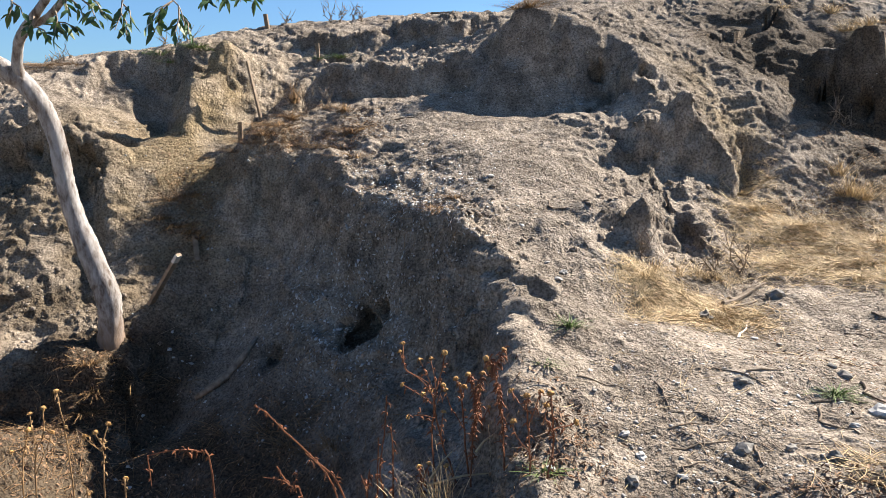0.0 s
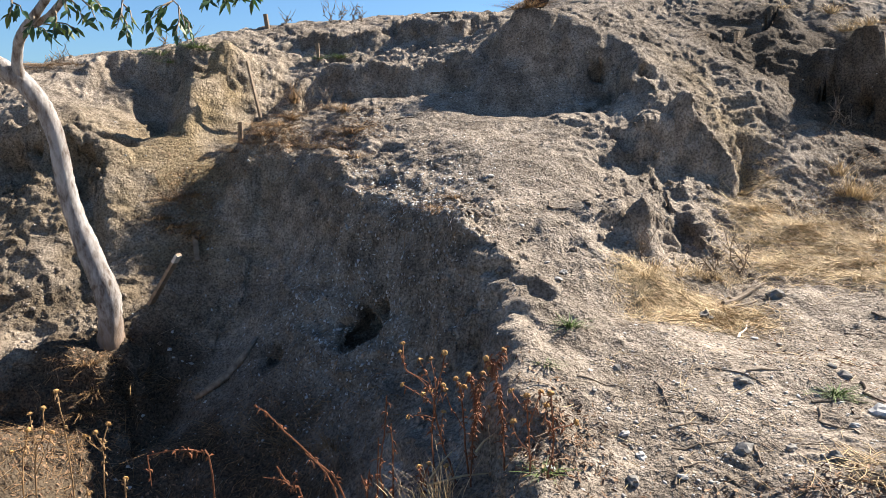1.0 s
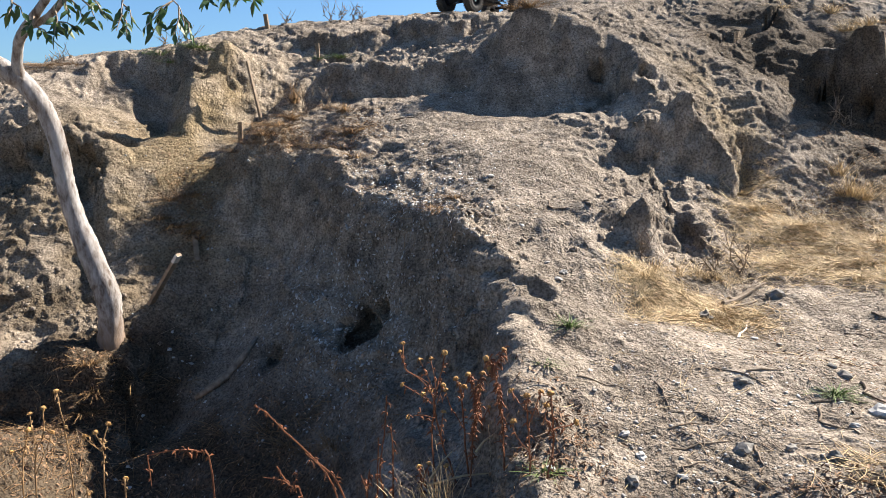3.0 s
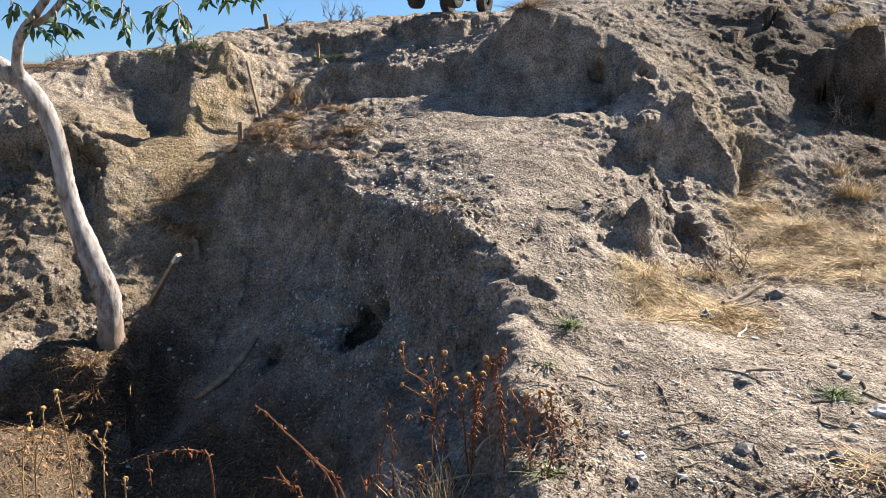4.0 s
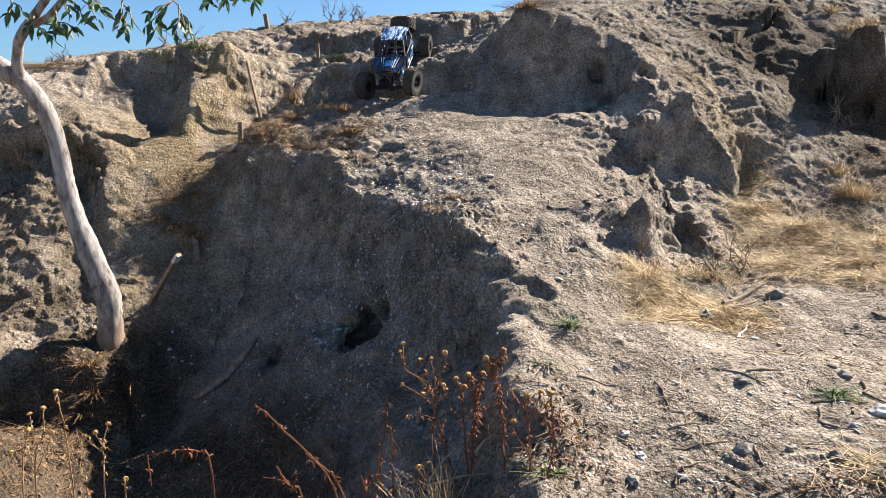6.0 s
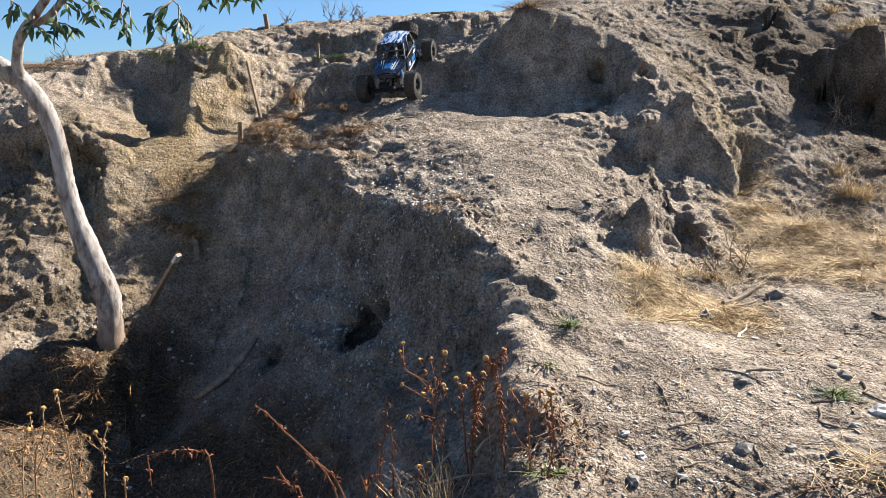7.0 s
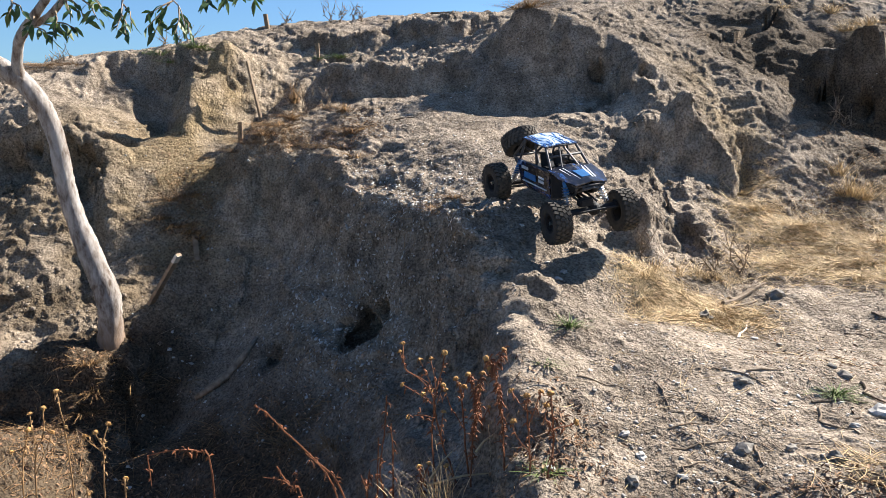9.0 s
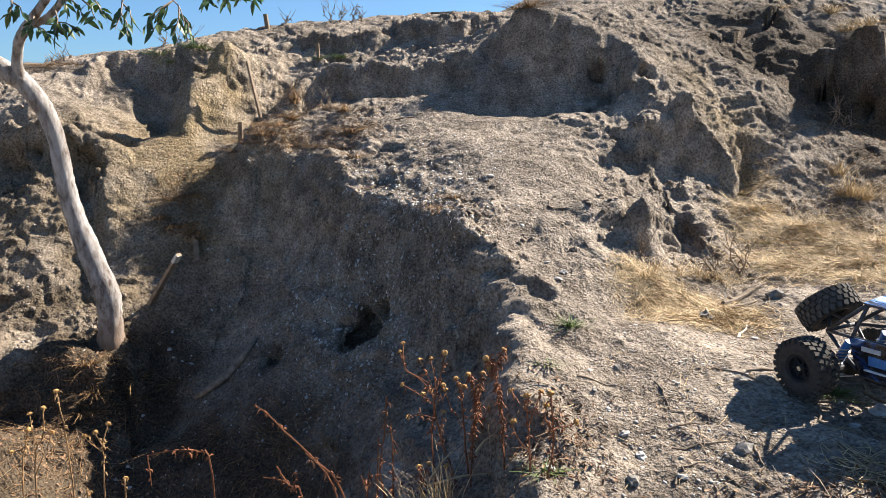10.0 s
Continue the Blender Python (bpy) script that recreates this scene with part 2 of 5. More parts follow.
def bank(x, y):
    """Smooth height of the bank, cubic between the fitted profiles."""
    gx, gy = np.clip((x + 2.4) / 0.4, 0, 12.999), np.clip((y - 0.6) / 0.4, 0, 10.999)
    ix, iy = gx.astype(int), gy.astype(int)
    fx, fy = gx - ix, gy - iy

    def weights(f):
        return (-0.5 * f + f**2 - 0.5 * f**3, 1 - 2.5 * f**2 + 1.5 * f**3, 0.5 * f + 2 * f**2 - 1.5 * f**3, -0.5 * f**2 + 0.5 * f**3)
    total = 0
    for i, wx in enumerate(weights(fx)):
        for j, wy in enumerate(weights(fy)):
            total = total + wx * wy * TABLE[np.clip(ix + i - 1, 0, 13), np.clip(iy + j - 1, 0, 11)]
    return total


def along(x, y, line):
    """Signed distance to a line of points (right of its run is positive) and the share of the way along it; the line wanders a little."""
    x, y = x + 0.022 * np.sin(12 * y + 3) + 0.014 * np.sin(27 * y + 13 * x) + 0.007 * np.sin(61 * y - 17 * x), y + 0.022 * np.sin(13 * x + 1) + 0.014 * np.sin(29 * x - 9 * y) + 0.007 * np.sin(57 * x + 21 * y)
    best, side, share = np.full(np.shape(x), 1e9), np.zeros(np.shape(x)), np.zeros(np.shape(x))
    count = len(line) - 1
    for k in range(count):
        (ax, ay), (bx, by) = line[k], line[k + 1]
        dx, dy = bx - ax, by - ay
        s = np.clip(((x - ax) * dx + (y - ay) * dy) / (dx * dx + dy * dy), 0, 1)
        ex, ey = x - ax - s * dx, y - ay - s * dy
        dist = np.hypot(ex, ey)
        near = dist < best
        best = np.where(near, dist, best)
        side = np.where(near, np.sign(dy * ex - dx * ey) * dist, side)
        share = np.where(near, (k + s) / count, share)
    return side, share


def scarp(x, y, line, height, width, reach=3.0):
    """A step along a line, high on its right, that leaves the ground further off as it is."""
    side, share = along(x, y, line)
    ends = np.clip(np.minimum(share, 1 - share) * 8, 0, 1)
    lift = np.where(side > 0, 2 * share, 2 - 2 * share)
    return height * ends * lift * (np.tanh(side / width) - np.tanh(side / (width * reach))) * np.exp(-(side / (width * reach * 2)) ** 2)


def blob(x, y, cx, cy, rx, ry, turn=0.0):
    c, s = math.cos(turn), math.sin(turn)
    u, v = ((x - cx) * c + (y - cy) * s) / rx, (-(x - cx) * s + (y - cy) * c) / ry
    return np.exp(-(u * u + v * v))


# Step lines and knolls are shaped so shade falls as the camera sees it.
LEDGE = [(0.18, 3.25), (0.01, 3.44), (-0.14, 3.36), (-0.37, 3.42), (-0.58, 3.44), (-0.78, 3.16)]  # back wall of the upper run
SPUR = [(0.11, 1.73), (0.12, 1.95), (-0.08, 2.14), (-0.25, 2.37), (-0.43, 2.62), (-0.76, 2.83), (-0.87, 2.8)]  # side of the spur over the ditch
LUMP = [(0.93, 2.4), (0.86, 2.5), (0.78, 2.38), (0.65, 2.32), (0.43, 2.1)]  # undercut lump beside the bench
CLIFF = [(1.19, 2.95), (1.11, 2.76), (0.86, 2.82), (0.81, 2.69), (0.74, 2.65)]  # dark foot of the ridge
BROW = [(-1.32, 3.21), (-1.39, 3.17), (-1.64, 3.08), (-1.68, 3.01), (-1.8, 3), (-2.25, 2.74)]  # overhung brow of the mound behind the tree
SHELF = [(-1.09, 3.28), (-1.28, 3.35), (-1.3, 3.7), (-1.65, 3.65), (-1.7, 3.44)]  # shelf on the mound
BOULDER = [(-0.75, 3.54), (-0.92, 3.41), (-1.09, 3.34), (-1.09, 3.42)]  # ochre lumps
RIM = [(0.3, 3.72), (0.18, 3.73), (-0.01, 3.69), (-0.18, 3.75), (-0.49, 3.77), (-0.69, 3.75), (-0.85, 3.85)]  # low step under the crest
HEADWALL = [(0.81, 2.98), (0.77, 3.18), (0.6, 3.28), (0.32, 3.31), (0.21, 3.3), (0.19, 3.45)]  # head wall beside the upper run
ALCOVE = [(2.71, 3.63), (2.28, 3.74), (2.06, 3.81), (1.77, 3.71), (2.01, 3.26), (1.89, 3.18)]  # shaded alcove behind the straw
FOOTBANK = [(-1.16, 2.44), (-1.43, 2.88), (-1.6, 2.82), (-2.07, 2.81), (-2.3, 2.6)]  # foot of the mound
LOWBANK = [(-1, 2.46), (-1.06, 2.26), (-1.12, 2.27), (-1.12, 2.19), (-1.58, 2.17), (-1.75, 2), (-2.4, 1.95)]  # bank under the tree
EDGE = [(0, 0.59), (0.05, 0.89), (0.09, 1.07), (0.12, 1.32), (0.12, 1.51), (0.08, 1.72), (-0.02, 1.82), (-0.02, 2.04), (-0.19, 2.24)]  # edge of the bench
KNOLLS = []


def knoll(height, x, y, wide, deep, turn=0.0):
    """A rounded rise, or with a height below nought a hollow."""
    KNOLLS.append((height, x, y, wide, deep, turn))


knoll(0.034, 0.74, 1.5, 0.193, 0.117, 0.19)
knoll(-0.132, -1.02, 1.75, 0.408, 0.244, 0.78)
knoll(-0.049, 0.52, 1.81, 0.132, 0.083, 0.52)
knoll(0.073, 0.11, 1.91, 0.193, 0.05, -0.67)
knoll(-0.024, -1.17, 1.99, 0.268, 0.135, -0.33)
knoll(0.024, 0.52, 1.99, 0.093, 0.05, 0.32)
knoll(0.028, 1.05, 2.01, 0.179, 0.074, 0.61)
knoll(0.03, 0.4, 2.13, 0.171, 0.087, 0.57)
knoll(0.167, 0.61, 2.14, 0.061, 0.05, -0.68)
knoll(-0.029, 0.05, 2.21, 0.147, 0.104, -0.03)
knoll(-0.195, -0.25, 2.24, 0.05, 0.05, -0)
knoll(-0.123, -0.15, 2.28, 0.05, 0.05, -0)
knoll(-0.079, -0.58, 2.35, 0.05, 0.05, -0)
knoll(0.057, -0.22, 2.4, 0.168, 0.05, -0.78)
knoll(0.046, 0.91, 2.43, 0.057, 0.096, 0.09)
knoll(0.071, -0.41, 2.64, 0.137, 0.056, -1.02)
knoll(0.049, 0.01, 2.67, 0.184, 0.137, 0.13)
knoll(0.054, 1.07, 2.69, 0.116, 0.099, 0.14)
knoll(0.05, 0.93, 2.8, 0.141, 0.05, 0.21)
knoll(0.089, 0.95, 2.82, 0.067, 0.05, 0.08)
knoll(-0.083, 0.78, 2.94, 0.178, 0.107, -0.6)
knoll(0.115, -0.78, 2.94, 0.192, 0.1, 1.05)
knoll(-0.175, -1.71, 2.98, 0.189, 0.05, -0.04)
knoll(-0.197, -1.52, 2.99, 0.186, 0.051, 0.08)
knoll(-0.029, 0.56, 3.03, 0.149, 0.112, -0.27)
knoll(0.036, -1.75, 3.04, 0.138, 0.05, -0.2)
knoll(0.06, 0.81, 3.07, 0.08, 0.104, 0.5)
knoll(-0.152, -1.61, 3.09, 0.213, 0.102, -0.1)
knoll(-0.006, -1.89, 3.11, 0.142, 0.11, 0.05)
knoll(-0.044, 0.16, 3.11, 0.122, 0.092, 0.09)
knoll(-0.109, 0.38, 3.12, 0.188, 0.087, -0.03)
knoll(0.019, 1.18, 3.14, 0.156, 0.107, 0.16)
knoll(0.053, 1.38, 3.14, 0.125, 0.223, -0.2)
knoll(0.129, -1.11, 3.18, 0.05, 0.08, -0.07)
knoll(-0.098, 0.78, 3.19, 0.053, 0.05, 0.02)
knoll(-0.126, -1.41, 3.21, 0.198, 0.139, 0.15)
knoll(0.255, 1.93, 3.27, 0.191, 0.05, -0.59)
knoll(0.094, -1.05, 3.28, 0.105, 0.061, 0.68)
knoll(-0.074, -0.12, 3.34, 0.207, 0.05, -0.22)
knoll(0.111, -1.04, 3.35, 0.123, 0.072, 0.72)
knoll(-0.045, 1.46, 3.38, 0.156, 0.091, 0.1)
knoll(0.055, -0.34, 3.44, 0.176, 0.05, -0.24)
knoll(-0.118, 0.43, 3.47, 0.181, 0.102, -0.01)
knoll(-0.12, -1.37, 3.48, 0.118, 0.157, 0.96)
knoll(-0.072, -0.71, 3.5, 0.104, 0.12, -0.36)
knoll(0.111, -0.94, 3.51, 0.182, 0.077, 0.67)
knoll(-0.115, -0.27, 3.87, 0.056, 0.117, 0.36)
knoll(0.085, -1.04, 3.40, 0.11, 0.075, 0.2)
knoll(0.075, -1.05, 3.26, 0.12, 0.06, 0.3)
knoll(-0.05, -1.04, 3.30, 0.12, 0.05)
knoll(-0.12, 0.255, 3.385, 0.055, 0.05)


def ground_height(x, y):
    """The bank with its steps, hollows and knolls."""
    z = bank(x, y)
    z = z + scarp(x, y, LEDGE, 0.104, 0.035, 3.0)
    z = z + scarp(x, y, SPUR, 0.133, 0.05, 5.0)
    z = z + scarp(x, y, LUMP, 0.096, 0.035, 3.0)
    z = z + scarp(x, y, CLIFF, 0.169, 0.04, 3.0)
    z = z + scarp(x, y, BROW, 0.121, 0.04, 3.5)
    z = z + scarp(x, y, SHELF, 0.094, 0.04, 3.0)
    z = z + scarp(x, y, BOULDER, 0.097, 0.05, 3.0)
    z = z + scarp(x, y, RIM, 0.077, 0.035, 3.5)
    z = z + scarp(x, y, HEADWALL, 0.236, 0.05, 3.5)
    z = z + scarp(x, y, ALCOVE, 0.295, 0.06, 4.0)
    z = z + scarp(x, y, FOOTBANK, 0.149, 0.03, 3.0)
    z = z + scarp(x, y, LOWBANK, 0.156, 0.04, 4.0)
    z = z + scarp(x, y, EDGE, 0.144, 0.05, 4.0)
    for height, cx, cy, wide, deep, turn in KNOLLS:
        z = z + height * blob(x, y, cx, cy, wide, deep, turn)
    near = np.clip((y - 0.6) / 0.45, 0, 1)
    near = near * near * (3 - 2 * near)
    return z * near + 0.2 * (1 - near)


def lattice(p, seed):
    h = (p[..., 0] * 374761393 + p[..., 1] * 668265263 + p[..., 2] * 2147483647 + seed * 974634777) & 0xFFFFFFFF
    h = ((h ^ (h >> 13)) * 1274126177) & 0xFFFFFFFF
    return ((h ^ (h >> 16)) & 0xFFFF) / 32767.5 - 1.0


TILT = np.array(Euler((0.6, 0.45, 0.8)).to_matrix())


def grain(p, scale, seed=0):
    """Smooth noise, -1 to 1, at points p."""
    q = p @ TILT * scale
    base = np.floor(q)
    f = q - base
    f = f * f * f * (f * (f * 6 - 15) + 10)
    base = base.astype(np.int64)
    total = 0
    for i in (0, 1):
        for j in (0, 1):
            for k in (0, 1):
                w = (f[..., 0] if i else 1 - f[..., 0]) * (f[..., 1] if j else 1 - f[..., 1]) * (f[..., 2] if k else 1 - f[..., 2])
                total = total + w * lattice(base + np.array((i, j, k)), seed)
    return total


def cells(p, scale, seed=0):
    """Distance to the nearest and to the second nearest of scattered points, in steps of 1 / scale."""
    q = p * scale
    base = np.floor(q).astype(np.int64)
    first, second = np.full(q.shape[:-1], 9.0), np.full(q.shape[:-1], 9.0)
    for i in (-1, 0, 1):
        for j in (-1, 0, 1):
            for k in (-1, 0, 1):
                c = base + np.array((i, j, k))
                d = 0
                for axis in range(3):
                    d = d + (c[..., axis] + 0.5 + 0.45 * lattice(c, seed + 101 * axis) - q[..., axis]) ** 2
                second = np.minimum(second, np.maximum(first, d))
                first = np.minimum(first, d)
    return np.sqrt(first), np.sqrt(second)


def roughness(x, y):
    """How broken the ground is: the worn run is smooth, the broken faces are coarse."""
    r = 0.8 + 0.15 * blob(x, y, 1.15, 3.1, 0.5, 0.6) + 0.5 * blob(x, y, -1.45, 2.35, 0.4, 0.25) + 0.3 * blob(x, y, -1.8, 3.0, 0.4, 0.2) + 0.35 * blob(x, y, -0.2, 3.7, 0.8, 0.25)
    r = r - 0.55 * blob(x, y, 0.2, 2.6, 0.3, 0.6, 0.3) - 0.5 * blob(x, y, 0.8, 1.5, 0.5, 0.45) - 0.3 * blob(x, y, -0.7, 2.3, 0.3, 0.4) + 0.5 * blob(x, y, 0.12, 1.95, 0.14, 0.35, 0.25) + 0.35 * blob(x, y, -0.35, 2.65, 0.3, 0.2) - 0.45 * blob(x, y, 0.4, 3.25, 0.35, 0.25) + 0.35 * blob(x, y, 0.62, 2.7, 0.3, 0.25)
    r = r - 0.6 * blob(x, y, -1.12, 2.95, 0.28, 0.3, -0.6) - 0.3 * blob(x, y, -1.0, 3.5, 0.2, 0.15) + 0.3 * blob(x, y, -0.75, 3.6, 0.35, 0.25) - 0.5 * blob(x, y, 2.0, 3.75, 0.4, 0.25) + 0.4 * blob(x, y, 0.85, 2.3, 0.25, 0.12)
    return np.maximum(r, 0.16)


PITS = [  # burrows and washed-out hollows: middle, radius, depth
    ((-0.27, 2.29, 0.21), 0.05, 0.15),
    ((-0.32, 2.25, 0.20), 0.03, 0.07),
    ((-0.20, 2.29, 0.29), 0.026, 0.07),
    ((-0.59, 2.37, 0.09), 0.033, 0.06),
    ((0.69, 3.22, 1.12), 0.036, 0.11),
    ((0.86, 3.03, 1.12), 0.034, 0.08),
    ((1.78, 3.33, 1.02), 0.035, 0.06),
    ((1.89, 3.23, 0.98), 0.032, 0.08),
    ((-0.26, 4.01, 1.43), 0.055, 0.1),
    ((-0.48, 2.66, 0.64), 0.022, 0.06),
    ((-1.70, 2.81, 0.73), 0.07, 0.08),
    ((-1.46, 2.83, 0.75), 0.08, 0.1),
]


def surface(x, y):
    """Points of the broken ground: the bank, pushed along its normal by clods and crumbs."""
    z = ground_height(x, y)
    e = 0.006
    gx, gy = (ground_height(x + e, y) - z) / e, (ground_height(x, y + e) - z) / e
    n = np.stack([-gx, -gy, np.ones_like(z)], -1)
    n /= np.linalg.norm(n, axis=-1, keepdims=True)
    p = np.stack([x, y, z], -1)
    away = np.maximum(np.maximum(-2.1 - x, x - 2.45), np.maximum(0.92 - y, y - 4.35))
    far = np.clip(away / 0.35, 0, 1)
    warp = p + 0.05 * np.stack([grain(p, 6, 11), grain(p, 6, 12), grain(p, 6, 13)], -1)
    r = roughness(x, y)
    layered = warp * np.array((1, 1, 1.7))
    jagged = layered + 0.018 * np.stack([grain(p, 19, 71), grain(p, 19, 72), grain(p, 19, 73)], -1)
    push = r * (0.007 * grain(layered, 5, 1) - 0.017 * (np.abs(grain(layered, 8, 31)) - 0.33) + 0.010 * grain(jagged, 14, 4) + 0.008 * grain(jagged, 27, 51) - 0.008 * (np.abs(grain(jagged, 34, 52)) - 0.33))
    # clods: rounded pieces with sharp joints between them, coarse where the ground is broken
    shape = p + 0.014 * np.stack([grain(p, 30, 61), grain(p, 30, 62), grain(p, 30, 63)], -1)
    near_clod, next_clod = cells(shape, 30, 7)
    near_crumb, next_crumb = cells(shape, 75, 8)
    broken = np.clip(0.1 + 1.5 * grain(p, 3.4, 8), 0.0, 1) * np.clip(r - 0.1, 0.0, 1.2)
    crumbly = np.clip(0.4 + 1.2 * grain(p, 7, 18), 0.1, 1) * np.clip(r, 0.2, 1.2)
    push += broken * 0.009 * (np.clip((next_clod - near_clod) * 2.2, 0, 1) - 0.55) * np.clip(1.15 - near_clod, 0, 1)
    push += crumbly * 0.0055 * (np.clip((next_crumb - near_crumb) * 2.0, 0, 1) - 0.55) * np.clip(1.15 - near_crumb, 0, 1)
    push += crumbly * (0.004 * grain(p, 60, 15) + 0.003 * grain(p, 115, 5))
    ragged = 1 + 0.4 * grain(p, 28, 41) + 0.25 * grain(p, 60, 42)
    for (cx, cy, cz), radius, depth in PITS:
        away = np.sqrt((x - cx) ** 2 + (y - cy) ** 2 + (z - cz) ** 2) / radius
        push -= depth * np.exp(-np.maximum(away * ragged, 0) ** 3)
    push = push * (1 - far) + far * 0.05 * grain(p, 0.8, 9)
    return p + n * push[..., None], n


def spread_out(start, step, grow, limit):
    out = []
    while abs(start) < limit:
        step *= grow
        start += step
        out.append(start)
    return out


fine_x = list(np.arange(-2.1, 2.45, 0.0046))
XS = np.array(spread_out(-2.1, -0.0046, 1.13, 90)[::-1] + fine_x + spread_out(fine_x[-1], 0.0046, 1.13, 90))
fine_y, gap = [0.92], 0.0034
while fine_y[-1] < 4.35:
    fine_y.append(fine_y[-1] + gap * (0.6 + 0.42 * fine_y[-1]))
YS = np.array(spread_out(0.92, -0.0075, 1.16, 90)[::-1] + fine_y + spread_out(fine_y[-1], 0.012, 1.14, 200))
GX, GY = np.meshgrid(XS, YS)
GROUND, NORMAL = surface(GX, GY)


def spot(x, y, sink=0.0):
    """A point of the ground's surface near x, y."""
    i, j = min(np.searchsorted(XS, x), len(XS) - 1), min(np.searchsorted(YS, y), len(YS) - 1)
    return Vector(GROUND[j, i]) - Vector((0, 0, sink))


def lean_of(x, y):
    i, j = min(np.searchsorted(XS, x), len(XS) - 1), min(np.searchsorted(YS, y), len(YS) - 1)
    return Vector(NORMAL[j, i])


def build_ground():
    rows, cols = GX.shape
    at = np.arange(rows * cols).reshape(rows, cols)
    faces = np.stack([at[:-1, :-1], at[:-1, 1:], at[1:, 1:], at[1:, :-1]], -1).reshape(-1, 4)
    ob = sheet("ground", GROUND.reshape(-1, 3), faces, SOIL, smooth=True)
    x, y = GX.ravel(), GY.ravel()
    ochre = 1.2 * blob(x, y, -1.15, 3.1, 0.4, 0.5) + 0.75 * blob(x, y, 1.15, 3.0, 0.14, 0.35, 0.3) + 0.3 * blob(x, y, -1.6, 2.5, 0.5, 0.4)
    # Leaf mould under the litter; ditch and alcove terms also paint in shade.
    humus_and_shade = 0.35 * blob(x, y, 0.35, 1.2, 0.25, 0.22) + 0.8 * blob(x, y, 1.4, 3.5, 0.6, 0.4) + 0.5 * blob(x, y, -1.75, 2.6, 0.5, 0.5) + 0.9 * blob(x, y, 1.9, 3.0, 0.35, 0.4) + 0.8 * blob(x, y, -0.65, 1.7, 0.55, 0.45) + 1.1 * blob(x, y, 1.95, 3.75, 0.6, 0.45) + 1.5 * blob(x, y, -1.15, 1.85, 0.6, 0.4) + 0.9 * blob(x, y, -1.0, 2.45, 0.15, 0.25) + 0.9 * blob(x, y, -0.9, 2.05, 0.4, 0.25) + 0.5 * blob(x, y, -1.15, 2.3, 0.25, 0.15)
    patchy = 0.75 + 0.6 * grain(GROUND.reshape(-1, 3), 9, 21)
    for name, value in (("ochre", ochre), ("humus_and_shade", humus_and_shade)):
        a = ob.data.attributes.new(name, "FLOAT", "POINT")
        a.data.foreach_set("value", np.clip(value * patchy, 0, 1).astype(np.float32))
    return tagged(ob, "crumbling grey-tan dirt bank with ledges, hollows and a level bench", "ground", kind="structure")


build_ground()


# ---- the model rock crawler ----
WHEELS = {"FL": (0.18, 0.110), "FR": (0.18, -0.110), "RL": (-0.18, 0.110), "RR": (-0.18, -0.110)}
RADIUS, HUB = 0.060, 0.066


def lathe(bm, profile_points, count, m=Matrix()):
    """Turns (along the axle, radius) points round the y axis."""
    rings = []
    for k in range(count):
        a = 2 * math.pi * k / count
        rings.append([bm.verts.new(m @ Vector((r * math.cos(a), y, r * math.sin(a)))) for y, r in profile_points])
    for k in range(count):
        r, s = rings[k], rings[(k + 1) % count]
        for i in range(len(r) - 1):
            bm.faces.new((r[i], s[i], s[i + 1], r[i + 1]))
    return bm


def tyre_mesh():
    bm = bmesh.new()
    w = 0.026
    lathe(bm, [(-0.016, 0.030), (-w, 0.035), (-w - 0.003, 0.048), (-w - 0.001, 0.060), (-0.020, 0.0655), (0, 0.0665), (0.020, 0.0655), (w + 0.001, 0.060), (w + 0.003, 0.048), (w, 0.035), (0.016, 0.030), (-0.016, 0.030)], 48)
    for k in range(26):
        a = 2 * math.pi * k / 26
        for row, (y, shift, wide) in enumerate(((-0.0205, 0, 0.0135), (-0.0065, 0.5, 0.011), (0.0065, 0, 0.011), (0.0205, 0.5, 0.0135))):
            b = a + shift * 2 * math.pi / 26
            lug = Matrix.Rotation(-b, 4, "Y") @ Matrix.Translation((0.0655 if abs(y) > 0.01 else 0.0668, y, 0))
            block(bm, (0.0085, wide, 0.0105), (0, 0, 0))
            for v in bm.verts[-8:]:
                v.co = lug @ Matrix.Rotation(0.35 if y > 0 else -0.35, 4, "X") @ v.co
        for y in (-w - 0.0005, w + 0.0005):
            lug = Matrix.Rotation(-a, 4, "Y") @ Matrix.Translation((0.0615, y, 0))
            block(bm, (0.009, 0.004, 0.008), (0, 0, 0))
            for v in bm.verts[-8:]:
                v.co = lug @ v.co
    for v in bm.verts:
        v.co *= 0.86
    me = bpy.data.meshes.new("tyre")
    bm.to_mesh(me)
    bm.free()
    me.materials.append(RUBBER)
    me.materials.append(DUSTY)
    for p in me.polygons:
        p.material_index = 1 if Vector((p.center.x, 0, p.center.z)).length > 0.0565 else 0
    return me


def rim_mesh(side):
    bm = bmesh.new()
    lathe(bm, [(-0.02, 0.0305), (side * 0.019, 0.0335), (side * 0.023, 0.0330), (side * 0.023, 0.0275), (side * 0.012, 0.026), (side * 0.006, 0.012), (side * 0.014, 0.0095), (side * 0.014, 0.0)], 24)
    for k in range(6):
        a = 2 * math.pi * k / 6
        tube(bm, [(0.010 * math.cos(a), side * 0.012, 0.010 * math.sin(a)), (0.027 * math.cos(a), side * 0.014, 0.027 * math.sin(a))], 0.0028, 5)
    for k in range(12):
        a = 2 * math.pi * k / 12
        tube(bm, [(0.030 * math.cos(a), side * 0.0225, 0.030 * math.sin(a)), (0.030 * math.cos(a), side * 0.0245, 0.030 * math.sin(a))], 0.0014, 5)
    for v in bm.verts:
        v.co *= 0.86
    me = bpy.data.meshes.new("rim")
    bm.to_mesh(me)
    bm.free()
    me.materials.append(BLACK)
    return me


